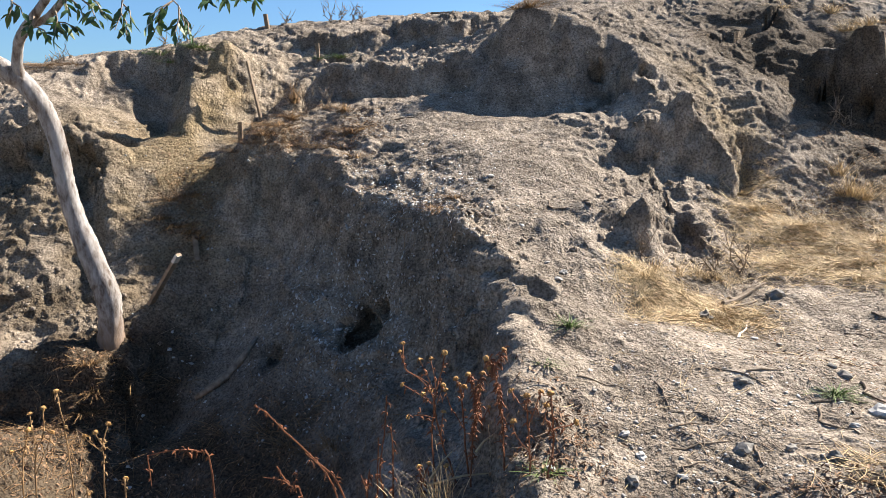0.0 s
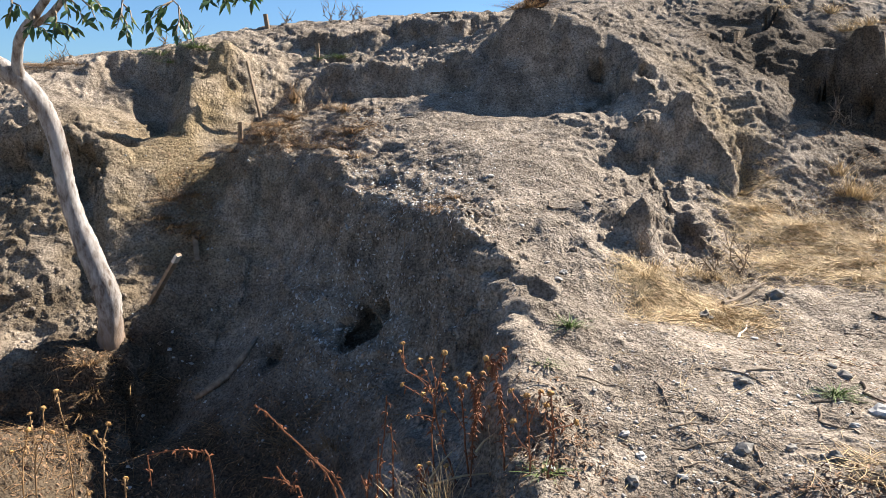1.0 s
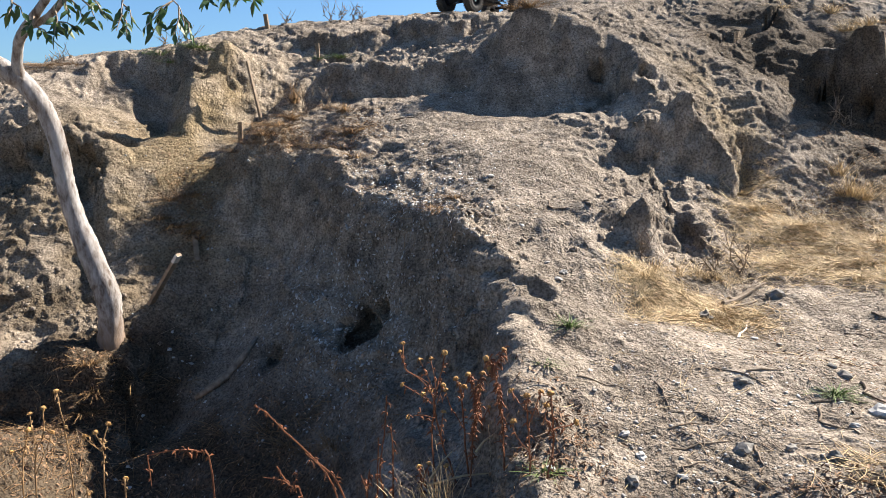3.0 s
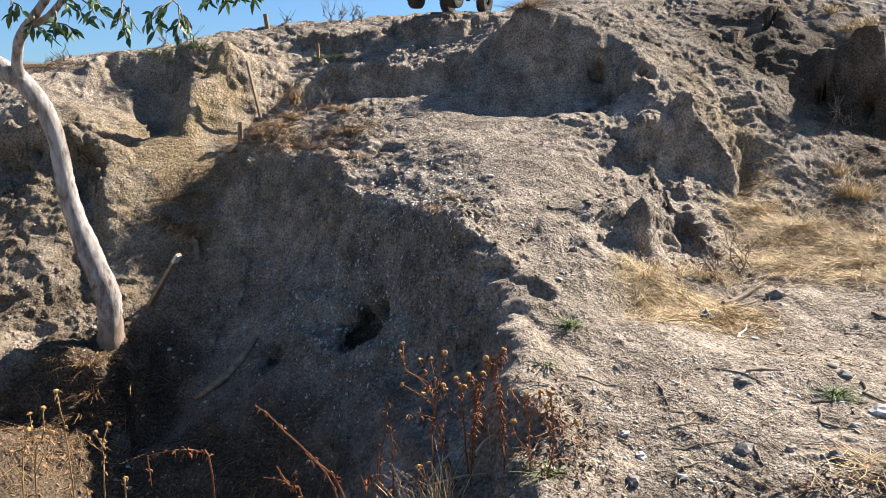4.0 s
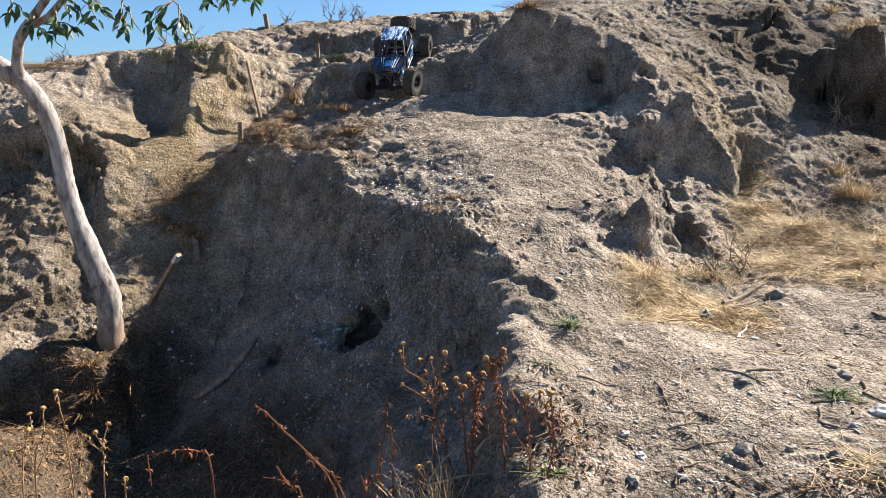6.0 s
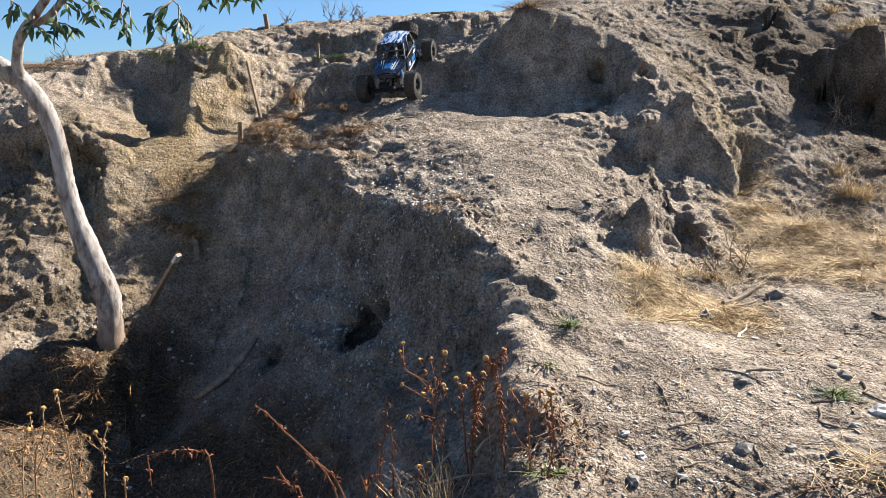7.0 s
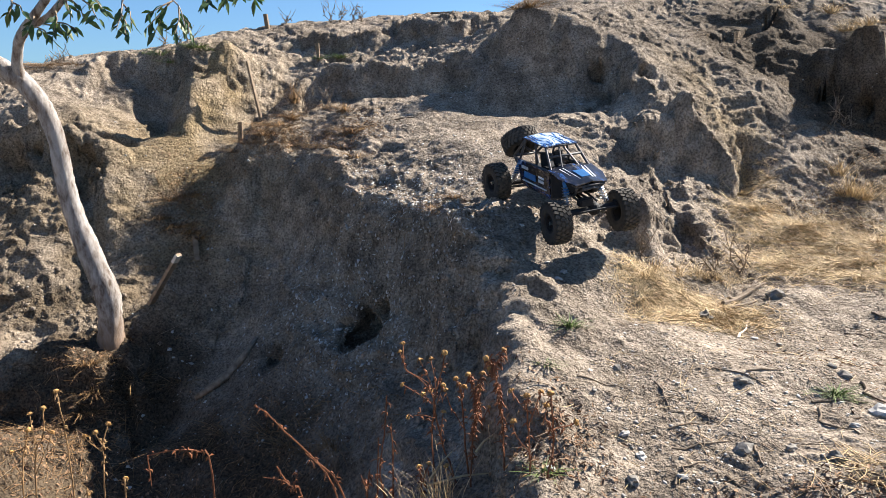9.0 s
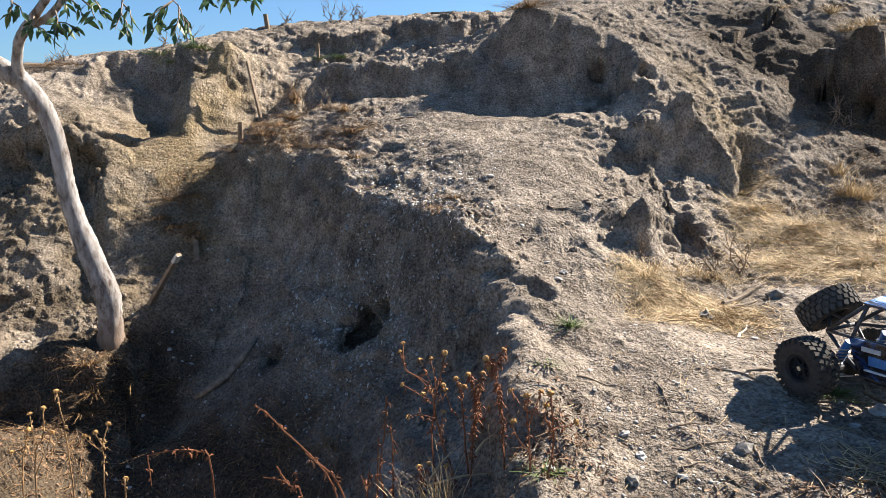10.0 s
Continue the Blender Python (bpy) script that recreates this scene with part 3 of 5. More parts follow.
TYRE = tyre_mesh()
RIMS = {1: rim_mesh(1), -1: rim_mesh(-1)}


def wheel_part(parent, side, name="wheel"):
    hub = new(name)
    hub.parent = parent
    for label, me in (("tyre", TYRE), ("rim", RIMS[side])):
        ob = new(label, me)
        ob.parent = hub
    tagged(hub.children[0], "knobbly black rubber tyre with dusty tread")
    bm = tube(bmesh.new(), [(0, side * 0.010, 0), (0, side * 0.019, 0)], 0.005, 6)
    part("hub_nut", bm, STEEL, hub, "bright steel hub nut")
    return hub


def build_crawler():
    car = new("rock_crawler")
    tagged(car, "radio-controlled rock crawler with blue printed panels, tube cage and knobbly tyres", "model car")
    wheels = {}
    for key, (x, y) in WHEELS.items():
        wheels[key] = wheel_part(car, 1 if y > 0 else -1)
        wheels[key].location = (x, y, HUB)
    # skid plate and chassis tub
    bm = bmesh.new()
    block(bm, (0.17, 0.095, 0.02), (-0.02, 0, 0.078), bevel=0.004)
    slab(bm, [(0.055, 0.037, 0.078), (0.055, -0.037, 0.078), (0.115, -0.028, 0.105), (0.115, 0.028, 0.105)], 0.004)
    part("skid_plate", bm, BLACK, car)
    bm = bmesh.new()
    block(bm, (0.15, 0.09, 0.06), (-0.025, 0, 0.115), bevel=0.006, taper=0.85)
    block(bm, (0.07, 0.06, 0.05), (0.09, 0, 0.122), bevel=0.005)
    part("interior_tub", bm, BLACK, car)
    for y in (0.022, -0.022):
        bm = bmesh.new()
        block(bm, (0.03, 0.03, 0.008), (-0.01, y, 0.147), bevel=0.003)
        block(bm, (0.008, 0.03, 0.045), (-0.028, y, 0.168), Matrix.Rotation(-0.2, 4, "Y"), bevel=0.003)
        part("seat", bm, BLACK, car)
    # axles
    for x in (0.18, -0.18):
        bm = bmesh.new()
        tube(bm, [(x, -0.088, HUB), (x, -0.03, HUB), (x, 0.03, HUB), (x, 0.088, HUB)], 0.0085, 10)
        bmesh.ops.create_uvsphere(bm, u_segments=12, v_segments=8, radius=0.019, matrix=Matrix.Translation((x, 0.012, HUB)))
        for y in (-0.082, 0.082):
            block(bm, (0.022, 0.012, 0.026), (x, y, HUB), bevel=0.003)
        tube(bm, [(x, 0.012, HUB), (x * 0.45, 0.0, 0.095)], 0.0045, 8)
        part("axle", bm, BLACK, car)
        if x > 0:
            bm = tube(bmesh.new(), [(x + 0.024, -0.078, HUB + 0.004), (x + 0.024, 0.078, HUB + 0.004)], 0.003, 6)
            part("steering_link", bm, BLACK, car)
            bm = block(bmesh.new(), (0.022, 0.042, 0.022), (x + 0.004, -0.02, HUB + 0.026), bevel=0.003)
            part("servo", bm, BLACK, car)
    for x, end in ((0.175, 0.05), (-0.175, -0.08)):
        for y in (0.055, -0.055):
            bm = tube(bmesh.new(), [(x, y, HUB - 0.012), (end, y * 0.62, 0.082)], 0.0042, 8)
            part("lower_link", bm, TUBE, car)
            bm = tube(bmesh.new(), [(x, y * 0.45, HUB + 0.02), (end * 1.2, y * 0.45, 0.108)], 0.0035, 8)
            part("upper_link", bm, TUBE, car)
    # shock absorbers
    for x, top in ((0.165, 0.128), (-0.165, -0.130)):
        for y in (0.062, -0.062):
            low, high = Vector((x, y, HUB + 0.006)), Vector((top, y * 0.80, 0.142))
            shock = part("shock_absorber", tube(bmesh.new(), [low.lerp(high, 0.5), high], 0.0085, 10), BLUE, car, "blue-bodied oil shock absorber")
            part("rod", tube(bmesh.new(), [low, low.lerp(high, 0.55)], 0.003, 6), STEEL, shock)
            turns = []
            for k in range(57):
                s = k / 56
                c = low.lerp(high, 0.1 + 0.7 * s)
                turns.append(c + Vector((0.0115 * math.cos(s * 7 * 2 * math.pi), 0.0115 * math.sin(s * 7 * 2 * math.pi), 0)))
            part("spring", tube(bmesh.new(), turns, 0.0013, 4), STEEL, shock)
    # cage
    A, B, C2 = (-0.088, 0.052, 0.226), (0.022, 0.050, 0.218), (0.078, 0.064, 0.158)
    R1, R2, N = (-0.118, 0.058, 0.155), (-0.19, 0.040, 0.150), (0.180, 0.044, 0.136)
    S1, S2 = (-0.100, 0.054, 0.082), (0.075, 0.058, 0.078)
    for side in (1, -1):
        def flip(p):
            return (p[0], p[1] * side, p[2])
        for run in ([A, B, C2, N], [A, R1, R2], [A, R2], [C2, S2], [R1, S1, S2], [S2, (0.15, 0.03, 0.105), N], [R1, C2], [S1, (-0.15, 0.032, 0.10), R2], [(-0.03, 0.052, 0.222), (-0.02, 0.056, 0.156)]):
            part("cage_tube", tube(bmesh.new(), [flip(p) for p in run], 0.0038, 8), TUBE, car, smooth=True)
    for p in (A, B, R2, (0.045, 0.053, 0.193), C2, N):
        part("cross_tube", tube(bmesh.new(), [(p[0], p[1], p[2]), (p[0], -p[1], p[2])], 0.0038, 8), TUBE, car, smooth=True)
    for side in (1, -1):
        part("windscreen_brace", tube(bmesh.new(), [(0.022, 0.006 * side, 0.218), (0.084, 0.03 * side, 0.16)], 0.003, 6), TUBE, car)
    # panels
    bm = bmesh.new()
    slab(bm, [(-0.094, 0.058, 0.229), (-0.098, 0.0, 0.233), (0.028, 0.0, 0.225), (0.027, 0.055, 0.221)], 0.003)
    slab(bm, [(-0.098, 0.0, 0.233), (-0.094, -0.058, 0.229), (0.027, -0.055, 0.221), (0.028, 0.0, 0.225)], 0.003)
    part("roof_panel", bm, LIVERY, car, "blue and white printed roof panel, white widened to imitate glare")
    bm = bmesh.new()
    slab(bm, [(0.070, 0.072, 0.162), (0.070, 0.0, 0.171), (0.190, 0.0, 0.148), (0.186, 0.050, 0.140), (0.13, 0.072, 0.150)][::-1], 0.003)
    slab(bm, [(0.070, -0.072, 0.162), (0.13, -0.072, 0.150), (0.186, -0.050, 0.140), (0.190, 0.0, 0.148), (0.070, 0.0, 0.171)][::-1], 0.003)
    for f in bm.faces:
        f.normal_flip() if f.normal.z < 0 and f.calc_center_median().z > 0.16 else None
    hood = part("hood_panel", bm, DARK_LIVERY, car, "blue printed hood with a bright blue badge")
    bm = slab(bmesh.new(), [(0.115, 0.018, 0.1655), (0.115, -0.018, 0.1655), (0.158, -0.014, 0.1575), (0.158, 0.014, 0.1575)], 0.003)
    part("badge", bm, BLUE, hood, "bright blue blocky badge")
    for y in (0.040, -0.040, 0.028, -0.028):
        bm = slab(bmesh.new(), [(0.085, y + 0.003, 0.1705 - abs(y) * 0.11), (0.085, y - 0.003, 0.1705 - abs(y) * 0.11), (0.162, y * 0.72 - 0.002, 0.157 - abs(y) * 0.12), (0.162, y * 0.72 + 0.002, 0.157 - abs(y) * 0.12)], 0.003)
        part("flash", bm, WHITE, hood, "white printed flash")
    for side in (1, -1):
        bm = bmesh.new()
        corners = [(-0.118, 0.064 * side, 0.158), (-0.104, 0.060 * side, 0.086), (0.076, 0.064 * side, 0.080), (0.080, 0.070 * side, 0.158)]
        slab(bm, corners if side > 0 else corners[::-1], 0.003)
        bmesh.ops.recalc_face_normals(bm, faces=bm.faces)
        door = part("side_panel", bm, DARK_LIVERY, car, "blue and black printed side panel with white flashes")
        for k, (x0, x1, z0, z1, mat, name) in enumerate(((-0.075, -0.005, 0.112, 0.130, BLUE, "stripe"), (0.012, 0.045, 0.128, 0.137, WHITE, "bar"), (0.012, 0.045, 0.115, 0.124, WHITE, "bar"), (-0.09, -0.05, 0.137, 0.146, WHITE, "bar"), (-0.085, 0.06, 0.099, 0.102, WHITE, "bar"))):
            y = (0.0685 + 0.02 * (x0 + 0.1) * 0.3) * side
            ring = [(x0, y, z0), (x1, y + 0.001 * side, z0), (x1, y + 0.001 * side, z1), (x0, y, z1)]
            bm = slab(bmesh.new(), ring if side < 0 else ring[::-1], 0.004)
            part(name, bm, mat, door)
        bm = slab(bmesh.new(), [(0.082, 0.068 * side, 0.152), (0.082, 0.062 * side, 0.084), (0.140, 0.046 * side, 0.098), (0.178, 0.046 * side, 0.134)][::-side], 0.003)
        part("front_fender", bm, BLACK, car)
    # bumper and spare wheel
    bm = tube(bmesh.new(), [(0.150, 0.030, 0.112), (0.185, 0.026, 0.128), (0.192, 0.0, 0.132), (0.185, -0.026, 0.128), (0.150, -0.030, 0.112)], 0.004, 8)
    tube(bm, [(0.165, 0.036, 0.142), (0.188, 0.022, 0.130)], 0.0035, 8)
    tube(bm, [(0.165, -0.036, 0.142), (0.188, -0.022, 0.130)], 0.0035, 8)
    part("front_bumper", bm, TUBE, car)
    spare = wheel_part(car, 1, "spare_wheel")
    spare.matrix_basis = Matrix.Translation((-0.222, 0, 0.185)) @ Matrix.Rotation(radians(-42), 4, "Y") @ Matrix.Rotation(radians(90), 4, "X")
    bm = tube(bmesh.new(), [(-0.19, 0.03, 0.150), (-0.225, 0.0, 0.180), (-0.19, -0.03, 0.150)], 0.004, 8)
    part("spare_carrier", bm, TUBE, car)
    return car, wheels


CRAWLER, CRAWLER_WHEELS = build_crawler()

# ---- things ----
def rand(a, b):
    return random.uniform(a, b)


def ring_blob(bm, size, seed, at=(0, 0, 0)):
    """A broken stone: a small ball, flattened and dented."""
    made = bmesh.ops.create_icosphere(bm, subdivisions=2, radius=1)["verts"]
    for v in made:
        k = 1 + 0.7 * noise.noise(v.co * 1.3 + Vector((seed, 0, 0))) + 0.3 * noise.noise(v.co * 2.6 + Vector((0, seed, 0)))
        v.co = Vector((v.co.x * size[0] * k + at[0], v.co.y * size[1] * k + at[1], v.co.z * size[2] * k + at[2]))
    return bm


def stone(x, y, size, mat=STONE, label="grey rounded stone lying on the dirt bench", seed=0):
    ob = part("stone", ring_blob(bmesh.new(), size, seed), mat, None)
    p = spot(x, y)
    ob.matrix_basis = Matrix.Translation(p + Vector((0, 0, size[2] * 0.25))) @ Matrix.Rotation(seed * 1.3, 4, "Z")
    return tagged(ob, label, "stone", "loose stones")


def build_stones():
    for k, (x, y, s) in enumerate(((0.71, 1.85, 0.024), (0.63, 1.41, 0.017), (0.54, 1.19, 0.020), (0.87, 1.46, 0.017), (0.38, 1.49, 0.011), (0.32, 1.12, 0.014), (0.67, 1.13, 0.017), (0.97, 2.0, 0.03), (0.86, 1.5, 0.012), (0.62, 1.18, 0.012))):
        stone(x, y, (s * 0.95, s * 0.75, s * 0.6), ROCK, seed=k + 1)
    for k, (x, y, s) in enumerate(((0.36, 1.20, 0.013), (0.85, 1.29, 0.032), (0.60, 3.13, 0.013), (0.16, 2.42, 0.014), (0.34, 1.25, 0.011), (0.80, 1.75, 0.012), (-0.36, 2.3, 0.010), (0.33, 1.9, 0.014), (0.31, 1.86, 0.012), (0.29, 1.94, 0.011), (0.25, 1.86, 0.010), (0.41, 1.12, 0.011), (0.19, 1.13, 0.014), (0.77, 1.24, 0.012))):
        stone(x, y, (s * 0.95, s * 0.7, s * 0.38), CHALK, "pale chalky stone half sunk in the dirt", k + 40)
    ob = part("stone", ring_blob(bmesh.new(), (0.026, 0.02, 0.05), 77), CHALK, None)
    ob.matrix_basis = Matrix.Translation((-0.62, 1.42, -0.02)) @ Matrix.Rotation(0.2, 4, "Y")
    tagged(ob, "upright pale grey stone among dry weeds in the ditch", "stone", "loose stones")


build_stones()


def scatter(count, area, seed):
    """Random points of the ground within (x, y, half width, half depth) areas, weighted by the last number."""
    rng = np.random.default_rng(seed)
    weights = np.array([a[4] for a in area], float)
    pick = rng.choice(len(area), count, p=weights / weights.sum())
    a = np.array([x[:4] for x in area])[pick]
    off = np.clip(rng.normal(0, 0.55, (count, 2)), -1.6, 1.6)
    x, y = a[:, 0] + off[:, 0] * a[:, 2], a[:, 1] + off[:, 1] * a[:, 3]
    i, j = np.clip(np.searchsorted(XS, x), 0, len(XS) - 1), np.clip(np.searchsorted(YS, y), 0, len(YS) - 1)
    return GROUND[j, i], NORMAL[j, i], rng


def frames(n, rng):
    """Two ways across each normal, turned by chance."""
    v = rng.normal(size=n.shape)
    u = np.cross(n, v)
    u /= np.linalg.norm(u, axis=1, keepdims=True)
    return u, np.cross(n, u)


OCTA = np.array([(1, 0, 0), (0, 1, 0), (-1, 0, 0), (0, -1, 0), (0, 0, 1), (0, 0, -1)], float)
OCTA_FACES = np.array([(0, 1, 4), (1, 2, 4), (2, 3, 4), (3, 0, 4), (1, 0, 5), (2, 1, 5), (3, 2, 5), (0, 3, 5)])


def pebble_spread(name, count, area, small, large, mat, label, seed, flat=0.6, sink=0.2):
    p, n, rng = scatter(count, area, seed)
    u, w = frames(n, rng)
    s = small + (large - small) * rng.random(count) ** 3
    jit = 1 + 0.35 * rng.normal(size=(count, 6, 1)).clip(-1.2, 1.2)
    local = OCTA[None] * jit * s[:, None, None] * np.stack([1 + 0.5 * rng.random(count), np.ones(count), np.full(count, flat)], 1)[:, None]
    verts = p[:, None] + local[..., :1] * u[:, None] + local[..., 1:2] * w[:, None] + (local[..., 2:] + s[:, None, None] * (flat - sink) * 0.6) * n[:, None]
    faces = (np.arange(count)[:, None, None] * 6 + OCTA_FACES[None]).reshape(-1, 3)
    return tagged(sheet(name, verts.reshape(-1, 3), faces, mat), label, "gravel", kind="stuff")


def blade_spread(name, count, area, length, width, lift, mat, label, category, seed, curl=0.4, lay=None):
    """Thin bars, each a three-sided stalk of three joints, lying or rising by lift."""
    p, n, rng = scatter(count, area, seed)
    u, w = frames(n, rng)
    if lay is not None:
        u = u * 0.6 + np.array(lay)
        u -= n * (u * n).sum(1, keepdims=True)
        u /= np.linalg.norm(u, axis=1, keepdims=True)
        w = np.cross(n, u)
    size = length * (0.45 + 0.9 * rng.random(count))
    rise = lift * rng.random(count) ** 1.5
    bend = curl * rng.normal(size=count)
    rings = []
    for s, thick in ((0.0, 1.0), (0.5, 0.85), (1.0, 0.25)):
        along_u = size * s
        mid = p + u * along_u[:, None] + w * (bend * size * s * s)[:, None] + n * (0.002 + rise * size * s * (1.35 - 0.5 * s))[:, None]
        t = width * (0.6 + 0.8 * rng.random(count)) * thick
        rings.append(np.stack([mid + w * t[:, None], mid - w * t[:, None] * 0.6 + n * t[:, None] * 0.8, mid - w * t[:, None] * 0.6 - n * t[:, None] * 0.5], 1))
    verts = np.stack(rings, 1).reshape(count, 9, 3)
    quads = []
    for r in (0, 3):
        for i in range(3):
            quads.append((r + i, r + (i + 1) % 3, r + 3 + (i + 1) % 3, r + 3 + i))
    faces = (np.arange(count)[:, None, None] * 9 + np.array(quads)[None]).reshape(-1, 4)
    return tagged(sheet(name, verts.reshape(-1, 3), faces, mat), label, category, kind="stuff")


def leaf_spread(name, count, area, length, mat, label, seed, category="leaf litter"):
    """Small curled dead leaves, each a folded lozenge."""
    p, n, rng = scatter(count, area, seed)
    n = n + 0.5 * rng.normal(size=n.shape)
    n /= np.linalg.norm(n, axis=1, keepdims=True)
    u, w = frames(n, rng)
    s = length * (0.4 + rng.random(count))
    shape = np.array([(-1, 0, 0.1), (-0.2, 0.42, 0.28), (-0.2, 0, 0.0), (-0.2, -0.42, 0.28), (0.5, 0.26, 0.22), (0.5, 0, 0.05), (0.5, -0.26, 0.22), (1.1, 0, 0.3)])
    local = shape[None] * s[:, None, None] * np.stack([np.ones(count), 0.5 + 0.5 * rng.random(count), 0.3 + rng.random(count)], 1)[:, None] * 0.5
    verts = p[:, None] + local[..., :1] * u[:, None] + local[..., 1:2] * w[:, None] + (local[..., 2:] + 0.002) * n[:, None]
    tris = np.array([(0, 2, 1), (0, 3, 2), (1, 2, 4), (2, 5, 4), (2, 3, 6), (2, 6, 5), (4, 5, 7), (5, 6, 7)])
    faces = (np.arange(count)[:, None, None] * 8 + tris[None]).reshape(-1, 3)
    return tagged(sheet(name, verts.reshape(-1, 3), faces, mat), label, category, kind="stuff")


# areas: x, y, half width, half depth, weight
WHOLE = [(0.2, 2.3, 1.3, 1.1, 1), (0.7, 1.6, 0.7, 0.6, 1.2), (-0.8, 2.4, 0.8, 0.9, 0.7), (0.2, 2.5, 0.4, 0.6, 0.8), (0.7, 3.2, 0.8, 0.6, 0.6), (-0.8, 3.4, 0.9, 0.6, 0.7)]
BENCH = [(0.75, 1.4, 0.5, 0.4, 2), (0.45, 1.25, 0.3, 0.25, 1.5), (1.0, 1.7, 0.5, 0.4, 1)]
STRAW_BEDS = [(0.65, 1.88, 0.14, 0.1, 1.3), (0.58, 1.93, 0.08, 0.08, 0.6), (0.77, 1.88, 0.14, 0.08, 0.7), (1.28, 2.48, 0.22, 0.12, 1.6), (1.31, 2.24, 0.26, 0.14, 1.6), (1.06, 2.26, 0.14, 0.1, 0.6), (1.15, 2.58, 0.12, 0.12, 0.7), (1.55, 2.52, 0.2, 0.14, 0.8), (1.23, 2.82, 0.08, 0.1, 0.25), (0.71, 1.09, 0.06, 0.05, 0.08)]
LITTER_BEDS = [(0.20, 1.22, 0.10, 0.16, 1.1), (0.62, 1.03, 0.25, 0.06, 0.9), (0.95, 1.55, 0.2, 0.2, 0.25), (0.95, 1.2, 0.12, 0.1, 0.4), (-1.2, 1.98, 0.3, 0.2, 2.0), (-1.12, 2.2, 0.14, 0.1, 0.6), (-0.5, 2.0, 0.4, 0.3, 1.6), (1.8, 3.0, 0.25, 0.3, 0.6), (-0.69, 2.97, 0.14, 0.1, 0.9), (-1.04, 2.87, 0.14, 0.12, 0.5), (-0.38, 2.93, 0.16, 0.12, 0.5), (1.49, 2.62, 0.2, 0.15, 0.7)]

pebble_spread("gravel", 4200, WHOLE, 0.0010, 0.0052, STONE, "small grey stones and crumbs strewn over the bank", 1, 0.25, 0.15)
pebble_spread("clod_crumbs", 7500, WHOLE, 0.0010, 0.0040, SOIL, "loose crumbs of dry grey soil", 2, 0.4, 0.25)
pebble_spread("shell_grit", 2200, WHOLE[2:3] + [(-0.15, 2.3, 0.3, 0.35, 3.0), (-0.5, 2.5, 0.2, 0.15, 0.5)], 0.0016, 0.008, SHELL, "pale shell and chalk chips in the soil", 3, 0.3)
pebble_spread("soil_clods", 700, [(0.06, 1.95, 0.13, 0.3, 3.0), (-0.25, 2.45, 0.25, 0.2, 1.5), (0.5, 2.2, 0.3, 0.2, 1.0), (1.0, 2.9, 0.3, 0.25, 1.0), (-1.5, 2.4, 0.3, 0.25, 1.5)], 0.003, 0.014, SOIL, "broken clods of dry grey soil on the edge of the bank", 12, 0.7, 0.5)
pebble_spread("bench_gravel", 1500, BENCH, 0.0010, 0.0060, CHIP, "pale gravel chips on the level bench", 4, 0.2, 0.1)
blade_spread("straw_bed", 11500, STRAW_BEDS, 0.05, 0.0009, 0.22, STRAW, "flattened golden straw on the bench", "straw", 5)
blade_spread("loose_straw", 380, BENCH + STRAW_BEDS, 0.05, 0.0008, 0.2, STRAW, "loose straw stems lying on the dirt", "straw", 6)
blade_spread("twig_litter", 320, BENCH + LITTER_BEDS + [(0.3, 2.5, 0.5, 0.5, 1.0)], 0.06, 0.0011, 0.15, TWIG, "thin brown twigs scattered on the dirt", "twigs", 7, 0.25)
blade_spread("stalk_litter", 1900, LITTER_BEDS[4:], 0.05, 0.0009, 0.35, SCRUB, "broken brown stalks in drifts", "plant litter", 8)
leaf_spread("leaf_litter", 7000, LITTER_BEDS, 0.013, LITTER, "curled brown dead leaves in drifts", 9)
leaf_spread("shell_flakes", 2600, [(-0.2, 2.3, 0.3, 0.3, 3.0), (-0.5, 2.45, 0.2, 0.12, 0.5), (0.02, 2.05, 0.08, 0.2, 1.0), (0.3, 3.2, 0.4, 0.3, 0.5)], 0.011, SHELL, "pale flat shell flakes in the bank", 19, "shell flakes")
leaf_spread("chip_litter", 1700, BENCH + WHOLE + [(0.2, 2.5, 0.35, 0.5, 1.5)], 0.007, LITTER, "small brown leaf fragments on the soil", 10)


# ---- dry tufts and weeds ----
def tuft(name, x, y, count, height, wide, mat, label, category, group, seed, droop=0.5, lean=(0, 0)):
    """A clump of arching blades from one root."""
    rng = np.random.default_rng(seed)
    base = spot(x, y, 0.004)
    out = rng.normal(size=(count, 2))
    root = out * wide * 0.22
    verts, faces = [], []
    for k in range(count):
        way = Vector((out[k, 0] * 0.5 + lean[0] + rng.normal() * 0.2, out[k, 1] * 0.5 + lean[1] + rng.normal() * 0.2, 0)) * wide
        h = height * (0.45 + 0.75 * rng.random())
        t = 0.0008 + 0.0009 * rng.random()
        side = Vector((-way.y, way.x, 0))
        side = side.normalized() if side.length > 1e-6 else Vector((1, 0, 0))
        for s in (0.0, 0.35, 0.7, 1.0):
            c = Vector((root[k, 0], root[k, 1], 0)) + way * (s + 0.6 * s * s) + Vector((0, 0, h * (s - droop * s * s * rng.uniform(0.4, 1.1))))
            w = t * (1 - 0.75 * s)
            front = Vector((0, -w, 0.3 * w))
            verts += [c + side * w, c - side * w * 0.6 + front, c - side * w * 0.6 - front]
        b = k * 12
        for r in (0, 3, 6):
            for i in range(3):
                faces.append((b + r + i, b + r + (i + 1) % 3, b + r + 3 + (i + 1) % 3, b + r + 3 + i))
    ob = sheet(name, [tuple(v) for v in verts], faces, mat)
    ob.location = base
    return tagged(ob, label, category, group)


